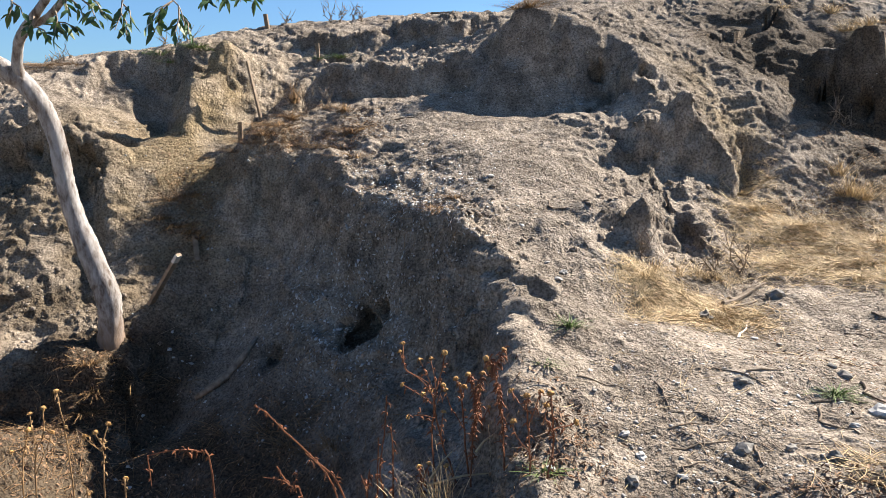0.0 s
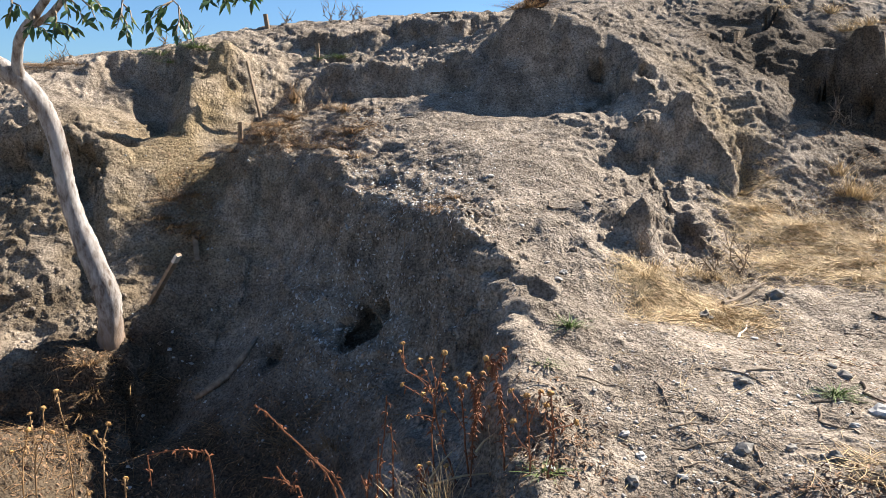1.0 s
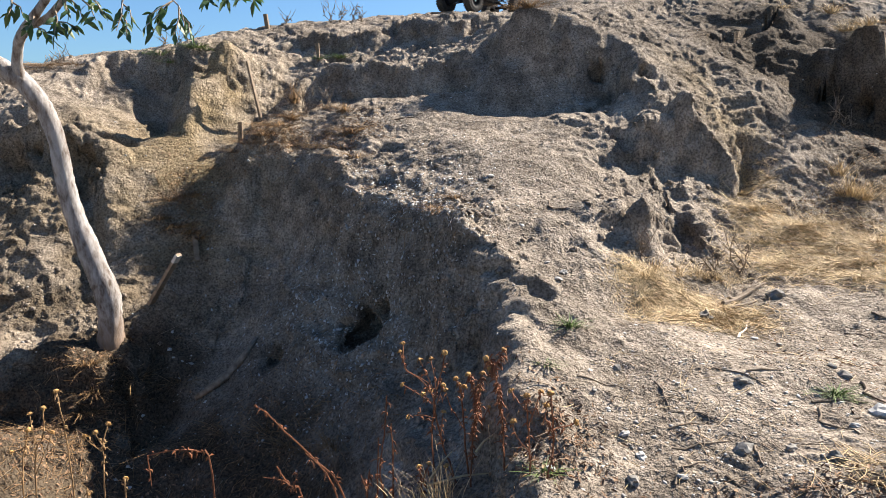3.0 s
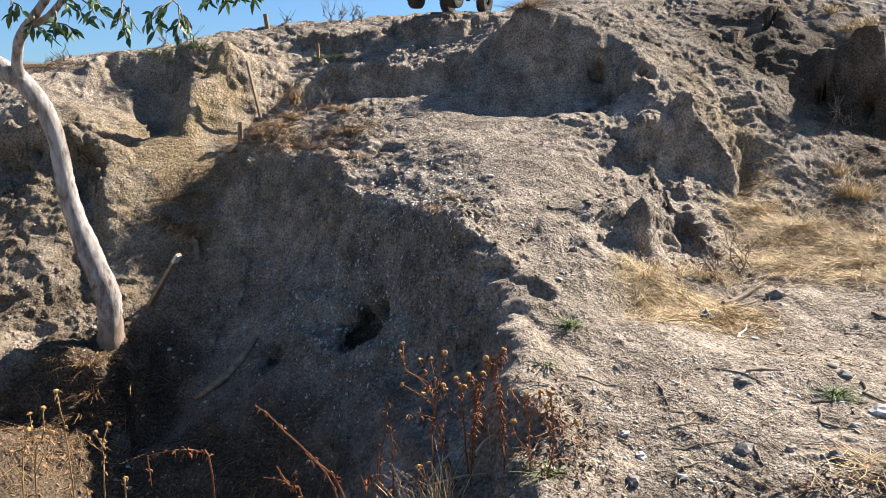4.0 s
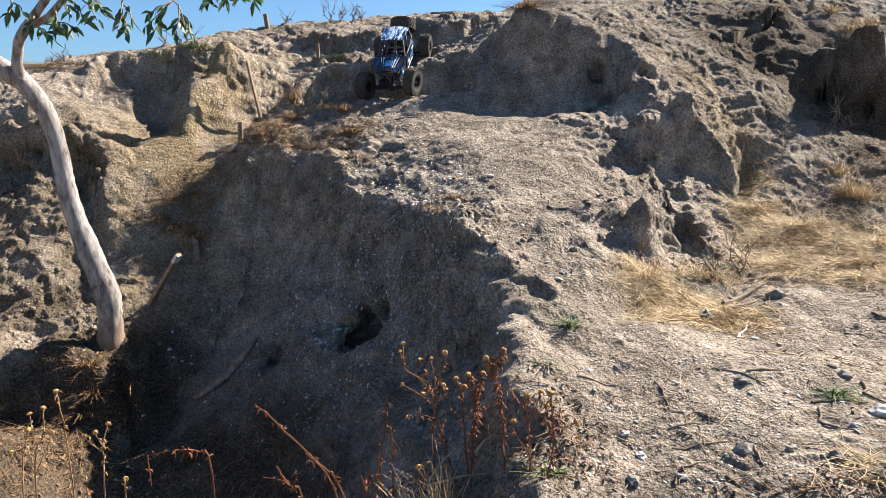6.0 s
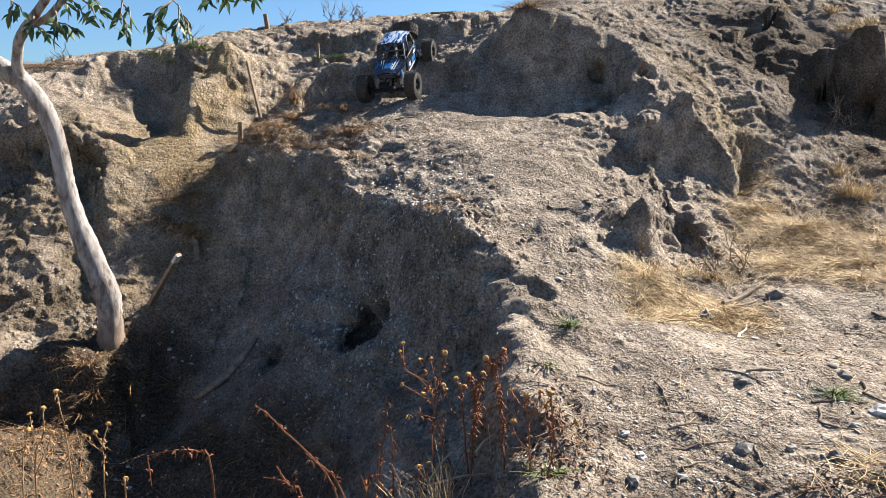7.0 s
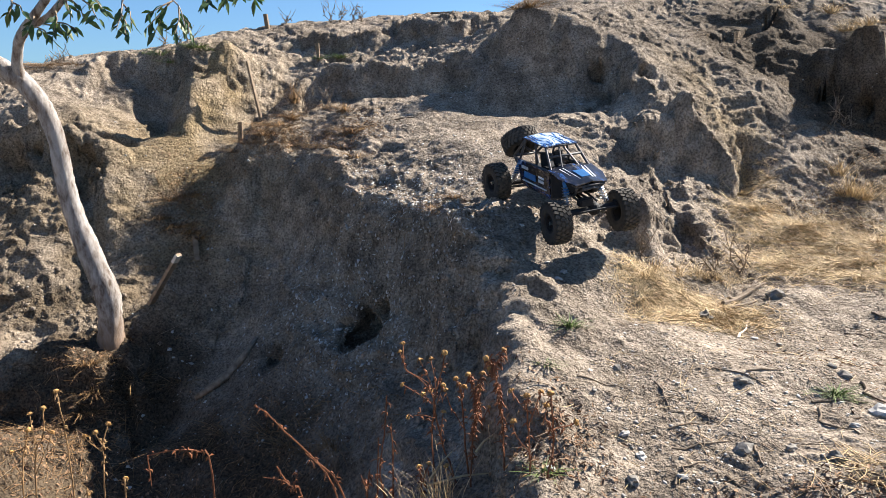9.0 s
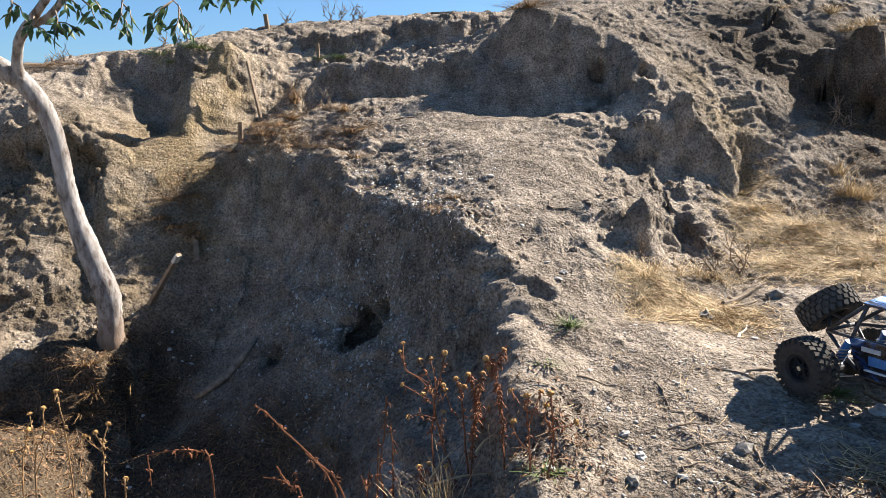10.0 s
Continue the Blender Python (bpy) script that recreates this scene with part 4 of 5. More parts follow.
def build_tufts():
    grass = "golden dry grass tuft growing from the dirt bank"
    for k, (x, y, n, h, w) in enumerate(((0.57, 1.96, 70, 0.06, 0.06), (0.62, 2.03, 110, 0.075, 0.07), (0.70, 2.07, 90, 0.06, 0.07), (0.78, 2.12, 100, 0.065, 0.08), (0.83, 2.11, 80, 0.06, 0.08), (0.87, 2.11, 60, 0.05, 0.07), (1.58, 2.75, 150, 0.15, 0.09), (1.64, 2.75, 110, 0.12, 0.09), (1.59, 2.84, 70, 0.12, 0.07), (1.17, 2.60, 70, 0.07, 0.08), (1.17, 2.77, 60, 0.07, 0.06), (1.22, 2.53, 90, 0.05, 0.1), (1.33, 2.55, 90, 0.06, 0.11), (1.37, 2.42, 110, 0.06, 0.12), (1.41, 2.29, 120, 0.07, 0.12), (1.55, 2.49, 100, 0.07, 0.12), (1.20, 2.39, 80, 0.045, 0.11), (1.09, 2.41, 70, 0.05, 0.09), (1.30, 2.15, 70, 0.05, 0.1), (2.14, 4.06, 110, 0.11, 0.08), (2.16, 3.91, 120, 0.07, 0.1), (1.90, 3.28, 90, 0.08, 0.09), (1.72, 3.73, 60, 0.06, 0.07))):
        tuft("grass_tuft", x, y, n, h, w, STRAW, grass, "dry grass", "dry grass tufts", 100 + k, 0.75)
    for k, (x, y, n, h, w) in enumerate(((-0.02, 1.27, 40, 0.13, 0.05), (-0.05, 1.25, 26, 0.12, 0.05), (0.01, 1.24, 36, 0.11, 0.05), (-0.09, 1.25, 18, 0.10, 0.06), (-0.13, 1.27, 14, 0.08, 0.06))):
        tuft("grass_tuft", x, y, n, h, w, STRAW, "pale dry grass tuft at the foot of dead weeds", "dry grass", "dry grass tufts", 150 + k, 0.25)
    scrub = "brown withered scrub clinging to the dirt"
    for k, (x, y, n, h, w) in enumerate(((-0.43, 3.13, 120, 0.08, 0.08), (-0.37, 2.92, 110, 0.07, 0.08), (-0.41, 2.82, 90, 0.06, 0.08), (-0.33, 2.68, 70, 0.05, 0.07), (-0.52, 2.90, 60, 0.05, 0.07), (0.00, 2.19, 150, 0.04, 0.06), (0.03, 2.31, 90, 0.03, 0.05), (-0.23, 2.53, 60, 0.022, 0.05), (-0.68, 3.29, 90, 0.15, 0.04), (-0.66, 3.14, 110, 0.08, 0.06), (-0.70, 3.01, 110, 0.06, 0.08), (-0.74, 2.93, 90, 0.05, 0.07), (-0.79, 2.90, 80, 0.05, 0.07), (-0.87, 2.96, 70, 0.05, 0.07), (-0.98, 2.98, 70, 0.04, 0.08), (-1.05, 2.87, 110, 0.045, 0.08), (-1.10, 2.84, 110, 0.045, 0.07), (-1.12, 2.78, 110, 0.05, 0.06), (-1.06, 2.78, 150, 0.05, 0.07), (-1.01, 2.78, 140, 0.05, 0.06), (-0.98, 2.77, 120, 0.05, 0.05), (-1.17, 2.23, 100, 0.06, 0.06), (-1.15, 2.21, 100, 0.06, 0.06), (-1.17, 2.19, 80, 0.06, 0.07), (0.39, 3.36, 130, 0.07, 0.07), (0.34, 3.38, 70, 0.05, 0.06), (-2.03, 3.69, 90, 0.035, 0.1), (-1.94, 3.68, 90, 0.035, 0.1), (-1.86, 3.69, 70, 0.03, 0.1), (-2.04, 3.62, 70, 0.03, 0.08), (-0.45, 1.99, 60, 0.09, 0.1), (-0.56, 2.09, 60, 0.07, 0.09), (-0.31, 1.89, 70, 0.1, 0.09), (-0.92, 2.36, 60, 0.06, 0.09), (-1.06, 2.28, 50, 0.05, 0.09), (-0.70, 2.14, 60, 0.07, 0.1), (-0.78, 2.11, 60, 0.06, 0.1))):
        tuft("scrub_tuft", x, y, n, h, w, SCRUB, scrub, "scrub", "withered scrub", 200 + k, 0.8)
    for k, (x, y, n, h, w) in enumerate(((0.30, 1.62, 120, 0.032, 0.03), (0.81, 1.38, 150, 0.022, 0.03), (-0.51, 3.68, 110, 0.03, 0.07), (0.21, 1.44, 50, 0.018, 0.025), (0.17, 1.12, 80, 0.020, 0.022), (-1.19, 3.71, 120, 0.04, 0.09), (-1.26, 3.71, 100, 0.04, 0.07), (-1.43, 3.69, 90, 0.05, 0.06), (-1.38, 3.67, 60, 0.03, 0.05), (-0.61, 3.68, 60, 0.02, 0.05))):
        tuft("green_weed", x, y, n, h, w, GREEN, "small green weed with narrow leaves in the dry soil", "weed", "green weeds", 300 + k, 0.6)


build_tufts()


def bare_weed(x, y, root_z, tips, seed, thick, label, mat):
    """A stem that forks into bare twigs; tips are offsets of the main shoots."""
    random.seed(seed)
    plant = new("dry_weed")
    plant.location = (x, y, root_z)
    tagged(plant, label, "weed", "dead weeds")
    for tip in tips:
        end = Vector(tip)
        bend = Vector((rand(-0.02, 0.02), rand(-0.02, 0.02), 0))
        pts = [Vector((rand(-0.01, 0.01), rand(-0.01, 0.01), 0)).lerp(end, s) + bend * math.sin(math.pi * s) + Vector((rand(-1, 1), rand(-1, 1), 0)) * 0.002 for s in (0, 0.2, 0.4, 0.6, 0.8, 1)]
        stem = part("stem", tube(bmesh.new(), pts, [thick, thick * 0.95, thick * 0.85, thick * 0.75, thick * 0.65, thick * 0.5], 5), mat, plant)
        shoots = bmesh.new()
        for k in range(2):
            a = pts[random.choice((2, 3, 3, 4, 4))]
            way = Vector((rand(-1, 1), rand(-0.7, 0.7), rand(0.5, 1.3))).normalized() * rand(0.03, 0.08)
            mid = a + way * 0.5 + Vector((0, 0, -0.006))
            tube(shoots, [a, mid, a + way], [thick * 0.55, thick * 0.5, thick * 0.4], 4)
        for k in range(8):
            j, s = random.choice((0, 1, 2, 3, 3, 4)), rand(0, 1)
            a = pts[j].lerp(pts[j + 1], s)
            way = Vector((rand(-1, 1), rand(-1, 1), rand(-1.4, 0.1))).normalized() * rand(0.008, 0.028)
            tube(shoots, [a, a + way * 0.55 + Vector((0, 0, 0.004)), a + way], [0.0010, rand(0.0016, 0.003), 0.0004], 4)
        tagged(part("twig", shoots, mat, stem), kind="stuff")
    return plant


def branched_weed(stems, seed, heads, leafy, thick, label, mat):
    """A dead weed: a main stem rooted in the ground, forks, withered leaves and seed heads at the tips."""
    random.seed(seed)
    foot = Vector(stems[0][0])
    ground = spot(foot.x, foot.y, 0.01)
    root = Vector((foot.x, foot.y, min(foot.z, ground.z)))
    plant = new("dry_weed")
    plant.location = root
    tagged(plant, label, "weed", "dead weeds")
    for k, run in enumerate(stems):
        pts = [Vector(p) - root for p in run]
        if k == 0:
            pts = [Vector((0, 0, 0))] + pts[1:]
        fine = []
        for i in range(len(pts) - 1):
            a, b, c, d = pts[max(i - 1, 0)], pts[i], pts[i + 1], pts[min(i + 2, len(pts) - 1)]
            for s in (0.0, 0.25, 0.5, 0.75):
                fine.append(0.5 * ((2 * b) + (c - a) * s + (2 * a - 5 * b + 4 * c - d) * s * s + (3 * b - a - 3 * c + d) * s**3) + Vector((rand(-1, 1), rand(-1, 1), rand(-1, 1))) * 0.0009)
        fine.append(pts[-1])
        wide = thick if k == 0 else thick * 0.62
        stem = part("stem", tube(bmesh.new(), fine, [wide * (1 - 0.45 * i / len(fine)) for i in range(len(fine))], 5), mat, plant)
        rags = bmesh.new()
        for i in range((150 if k == 0 else 30) if leafy else (16 if k == 0 else 4)):
            a = fine[random.randrange(len(fine) // 4, len(fine) - 1)] + Vector((0, 0, rand(-0.006, 0.006)))
            way = Vector((rand(-1, 1), rand(-1, 1), rand(-1.6, 0.2))).normalized() * rand(0.006, 0.019)
            tube(rags, [a, a + way * 0.55 + Vector((0, 0, 0.003)), a + way], [0.0006, rand(0.0011, 0.0026), 0.0003], 4)
        tagged(part("withered_leaf", rags, mat, stem), kind="stuff")
        if heads:
            p, m = fine[-1], (fine[-1] - fine[-2]).to_track_quat("Z", "Y").to_matrix()
            bm = bmesh.new()
            bmesh.ops.create_icosphere(bm, subdivisions=2, radius=rand(0.0040, 0.0062))
            for v in bm.verts:
                v.co = p + m @ (Vector((v.co.x, v.co.y, v.co.z * 0.75)) * (1 + 0.35 * noise.noise(v.co * 420 + p * 50)))
            for i in range(9):
                a = 2 * math.pi * i / 9
                b = p + m @ Vector((0.0045 * math.cos(a), 0.0045 * math.sin(a), -0.001))
                tube(bm, [b, b + m @ Vector((rand(0.001, 0.004) * math.cos(a), rand(0.001, 0.004) * math.sin(a), rand(-0.004, 0.001)))], [0.0011, 0.0003], 4)
            part("seed_head", bm, SEED, stem, "round tan seed head")
    return plant


def build_weeds():
    tall, slim, bare = "tall rust-brown dead weed with round seed heads", "slim tan dead weed with small round seed heads", "bare reddish dead weed stalk"
    branched_weed([[(-0.014, 1.348, 0.129), (-0.021, 1.360, 0.236), (-0.022, 1.372, 0.280), (-0.018, 1.348, 0.339), (-0.027, 1.360, 0.371), (-0.056, 1.372, 0.396), (-0.076, 1.348, 0.423), (-0.080, 1.360, 0.469)], [(-0.076, 1.348, 0.423), (-0.087, 1.360, 0.452)], [(-0.022, 1.348, 0.345), (-0.045, 1.360, 0.359), (-0.084, 1.372, 0.377)], [(-0.055, 1.348, 0.405), (-0.033, 1.360, 0.387), (-0.025, 1.372, 0.364)], [(-0.016, 1.348, 0.315), (-0.045, 1.360, 0.316), (-0.073, 1.372, 0.307)]], 500, True, False, 0.0021, tall, STALK)
    branched_weed([[(0.039, 1.318, 0.146), (0.018, 1.330, 0.214), (0.001, 1.342, 0.257), (-0.016, 1.318, 0.340), (-0.013, 1.330, 0.382), (-0.002, 1.342, 0.419), (0.003, 1.318, 0.463)], [(-0.013, 1.318, 0.387), (-0.020, 1.330, 0.423), (-0.024, 1.342, 0.443)], [(-0.014, 1.318, 0.375), (-0.029, 1.330, 0.406), (-0.047, 1.342, 0.441)], [(-0.010, 1.318, 0.364), (0.001, 1.330, 0.392)], [(-0.004, 1.318, 0.292), (0.001, 1.330, 0.337)], [(-0.013, 1.318, 0.352), (-0.040, 1.330, 0.373)]], 501, True, False, 0.0021, tall, STALK)
    branched_weed([[(0.059, 1.338, 0.135), (0.047, 1.350, 0.241), (0.042, 1.362, 0.309), (0.035, 1.338, 0.379), (0.025, 1.350, 0.398)], [(0.038, 1.338, 0.355), (0.043, 1.350, 0.382)], [(0.037, 1.338, 0.367), (0.032, 1.350, 0.386)], [(0.043, 1.338, 0.295), (0.016, 1.350, 0.338), (0.005, 1.362, 0.370)], [(0.025, 1.338, 0.185), (0.007, 1.350, 0.211)]], 502, True, False, 0.0021, tall, STALK)
    branched_weed([[(0.054, 1.308, 0.152), (0.057, 1.320, 0.219), (0.059, 1.332, 0.274), (0.062, 1.308, 0.333), (0.062, 1.320, 0.374), (0.049, 1.332, 0.414)], [(0.065, 1.308, 0.362), (0.073, 1.320, 0.392), (0.079, 1.332, 0.417)], [(0.060, 1.308, 0.309), (0.069, 1.320, 0.351), (0.072, 1.332, 0.389)]], 503, True, True, 0.0021, tall, STALK)
    branched_weed([[(0.104, 1.358, 0.123), (0.089, 1.370, 0.206), (0.084, 1.382, 0.250), (0.076, 1.358, 0.335), (0.074, 1.370, 0.367)], [(0.078, 1.358, 0.299), (0.095, 1.370, 0.330)], [(0.086, 1.358, 0.237), (0.112, 1.370, 0.256), (0.125, 1.382, 0.269)]], 504, True, False, 0.0021, tall, STALK)
    branched_weed([[(0.116, 1.228, 0.198), (0.115, 1.240, 0.272), (0.113, 1.252, 0.334), (0.106, 1.228, 0.389), (0.102, 1.240, 0.417), (0.093, 1.252, 0.457), (0.078, 1.228, 0.482)], [(0.093, 1.228, 0.460), (0.104, 1.240, 0.477), (0.113, 1.252, 0.491)], [(0.094, 1.228, 0.449), (0.085, 1.240, 0.459)]], 505, True, True, 0.0021, tall, STALK)
    branched_weed([[(0.146, 1.108, 0.266), (0.148, 1.120, 0.333), (0.145, 1.132, 0.388), (0.139, 1.108, 0.439), (0.140, 1.120, 0.454)], [(0.139, 1.108, 0.431), (0.127, 1.120, 0.442), (0.114, 1.132, 0.459)], [(0.143, 1.108, 0.404), (0.157, 1.120, 0.439), (0.166, 1.132, 0.457)], [(0.145, 1.108, 0.359), (0.122, 1.120, 0.384), (0.119, 1.132, 0.404)], [(0.146, 1.108, 0.287), (0.141, 1.120, 0.307)]], 506, True, False, 0.0021, tall, STALK)
    branched_weed([[(0.168, 1.088, 0.288), (0.178, 1.100, 0.333), (0.186, 1.112, 0.377), (0.179, 1.088, 0.428), (0.177, 1.100, 0.466)], [(0.181, 1.088, 0.398), (0.169, 1.100, 0.423), (0.173, 1.112, 0.441)], [(0.180, 1.088, 0.408), (0.202, 1.100, 0.408), (0.223, 1.112, 0.410)]], 507, True, False, 0.0021, tall, STALK)
    branched_weed([[(-0.041, 1.328, 0.141), (-0.045, 1.340, 0.184), (-0.050, 1.352, 0.209)], [(-0.044, 1.328, 0.178), (-0.028, 1.340, 0.221)]], 508, True, False, 0.0021, tall, STALK)
    branched_weed([[(-0.752, 1.338, 0.084), (-0.764, 1.350, 0.179), (-0.774, 1.362, 0.260), (-0.766, 1.338, 0.332), (-0.779, 1.350, 0.372)]], 520, True, False, 0.0019, slim, SCRUB)
    branched_weed([[(-0.698, 1.328, 0.090), (-0.693, 1.340, 0.171), (-0.696, 1.352, 0.215), (-0.683, 1.328, 0.264), (-0.674, 1.340, 0.307)], [(-0.683, 1.328, 0.258), (-0.703, 1.340, 0.288)], [(-0.684, 1.328, 0.252), (-0.714, 1.340, 0.264), (-0.731, 1.352, 0.274)]], 521, True, False, 0.0019, slim, SCRUB)
    branched_weed([[(-0.848, 1.348, 0.117), (-0.844, 1.360, 0.198), (-0.829, 1.372, 0.261), (-0.807, 1.348, 0.337)], [(-0.830, 1.348, 0.229), (-0.843, 1.360, 0.320)], [(-0.836, 1.348, 0.192), (-0.814, 1.360, 0.248), (-0.808, 1.372, 0.274)]], 522, True, False, 0.0019, slim, SCRUB)
    branched_weed([[(-0.646, 1.318, 0.096), (-0.647, 1.330, 0.139), (-0.650, 1.342, 0.188)]], 523, True, False, 0.0019, slim, SCRUB)
    branched_weed([[(-0.891, 1.358, 0.098), (-0.879, 1.370, 0.168), (-0.872, 1.382, 0.238), (-0.848, 1.358, 0.286)], [(-0.871, 1.358, 0.174), (-0.896, 1.370, 0.231)]], 524, True, False, 0.0019, slim, SCRUB)
    branched_weed([[(-0.723, 1.318, 0.096), (-0.725, 1.330, 0.139), (-0.728, 1.342, 0.152)]], 525, True, False, 0.0019, slim, SCRUB)
    branched_weed([[(-0.169, 1.348, 0.078), (-0.216, 1.360, 0.161), (-0.264, 1.372, 0.211), (-0.320, 1.348, 0.285), (-0.362, 1.360, 0.322), (-0.387, 1.372, 0.332)], [(-0.320, 1.348, 0.285), (-0.334, 1.360, 0.298)]], 540, False, False, 0.0022, bare, STALK)
    branched_weed([[(-0.258, 1.318, 0.096), (-0.287, 1.330, 0.152), (-0.315, 1.342, 0.170), (-0.333, 1.318, 0.225)], [(-0.301, 1.318, 0.171), (-0.293, 1.330, 0.214)], [(-0.306, 1.318, 0.181), (-0.326, 1.330, 0.189), (-0.368, 1.342, 0.189)]], 541, False, False, 0.0022, bare, STALK)
    branched_weed([[(-0.183, 1.318, 0.096), (-0.223, 1.330, 0.177), (-0.280, 1.342, 0.242)], [(-0.221, 1.318, 0.183), (-0.211, 1.330, 0.208)]], 542, False, False, 0.0022, bare, STALK)
    branched_weed([[(-0.457, 1.328, 0.090), (-0.472, 1.340, 0.196), (-0.502, 1.352, 0.240), (-0.538, 1.328, 0.255), (-0.599, 1.340, 0.238)], [(-0.594, 1.328, 0.244), (-0.597, 1.340, 0.171)], [(-0.493, 1.328, 0.252), (-0.520, 1.340, 0.251)]], 543, False, False, 0.0022, bare, STALK)
    branched_weed([[(-0.135, 1.338, 0.084), (-0.135, 1.350, 0.166), (-0.132, 1.362, 0.266)]], 544, False, False, 0.0022, bare, STALK)
    branched_weed([[(-0.103, 1.348, 0.117), (-0.103, 1.360, 0.211), (-0.107, 1.372, 0.292)]], 545, False, False, 0.0022, bare, STALK)
    branched_weed([[(-0.165, 1.318, 0.109), (-0.154, 1.330, 0.164), (-0.149, 1.342, 0.208)], [(-0.153, 1.318, 0.171), (-0.167, 1.330, 0.202)]], 546, False, False, 0.0022, bare, STALK)
    branched_weed([[(-0.112, 1.368, 0.105), (-0.133, 1.380, 0.175), (-0.123, 1.392, 0.258), (-0.115, 1.368, 0.355)]], 547, False, False, 0.0022, bare, STALK)
    for k, (x, y, h, lean) in enumerate(((-0.64, 4.15, 0.13, -0.02), (-0.59, 4.17, 0.1, 0.03), (-0.52, 4.23, 0.1, 0.02), (-0.47, 4.23, 0.08, -0.02), (-0.91, 4.15, 0.05, 0.03), (-2.10, 3.86, 0.05, 0.01), (-1.99, 3.81, 0.06, -0.01), (-2.01, 3.79, 0.04, 0.02), (-1.37, 3.91, 0.06, 0.03), (-0.62, 3.24, 0.16, -0.03), (-0.54, 3.26, 0.1, 0.02), (0.93, 2.17, 0.14, -0.02), (0.81, 2.10, 0.1, -0.02), (1.68, 3.11, 0.12, 0.01), (1.76, 3.15, 0.06, 0.01), (0.59, 2.06, 0.09, 0.01), (-1.50, 3.92, 0.07, -0.01), (-1.42, 3.88, 0.06, 0.02))):
        p = spot(x, y, 0.005)
        bare_weed(p.x, p.y, p.z, [(lean, 0, h), (lean * -0.6 + 0.015, 0.01, h * 0.8), (lean * 1.6, -0.01, h * 0.7)], 560 + k, 0.0022, "thin leafless weed rooted in the dry bank", TWIG)
    # fallen pale stems across the clump
    for a, b in (((-0.029, 1.310, 0.190), (0.110, 1.330, 0.206)), ((0.065, 1.310, 0.260), (0.100, 1.330, 0.287)), ((0.171, 1.310, 0.322), (0.203, 1.330, 0.354)), ((-0.027, 1.310, 0.200), (0.018, 1.330, 0.251)), ((0.119, 1.310, 0.222), (0.167, 1.330, 0.232))):
        ob = part("dry_reed", tube(bmesh.new(), [a, Vector(a).lerp(Vector(b), 0.5) + Vector((0, 0, 0.006)), b], [0.0024, 0.0022, 0.0014], 6), STRAW, None)
        tagged(ob, "pale dry fallen stem caught among weeds", "stem", "fallen stems")


build_weeds()


# ---- sticks, stakes and the log ----
def stick(points, r, label="crooked brown stick lying on the dirt", name="stick", mat=TWIG):
    pts, bend = [], random.Random(int(points[0][0] * 1000))
    for a, b in zip(points, points[1:]):
        for s in (0.0, 0.33, 0.66):
            pts.append((a[0] + (b[0] - a[0]) * s + bend.uniform(-0.004, 0.004), a[1] + (b[1] - a[1]) * s + bend.uniform(-0.004, 0.004)))
    pts = [spot(x, y) + Vector((0, 0, r * 0.8)) for x, y in pts + [points[-1]]]
    ob = part(name, tube(bmesh.new(), pts, [r * (1 - 0.6 * k / len(pts)) * bend.uniform(0.85, 1.1) for k in range(len(pts))], 6), mat, None)
    return tagged(ob, label, "stick", "sticks on the ground")


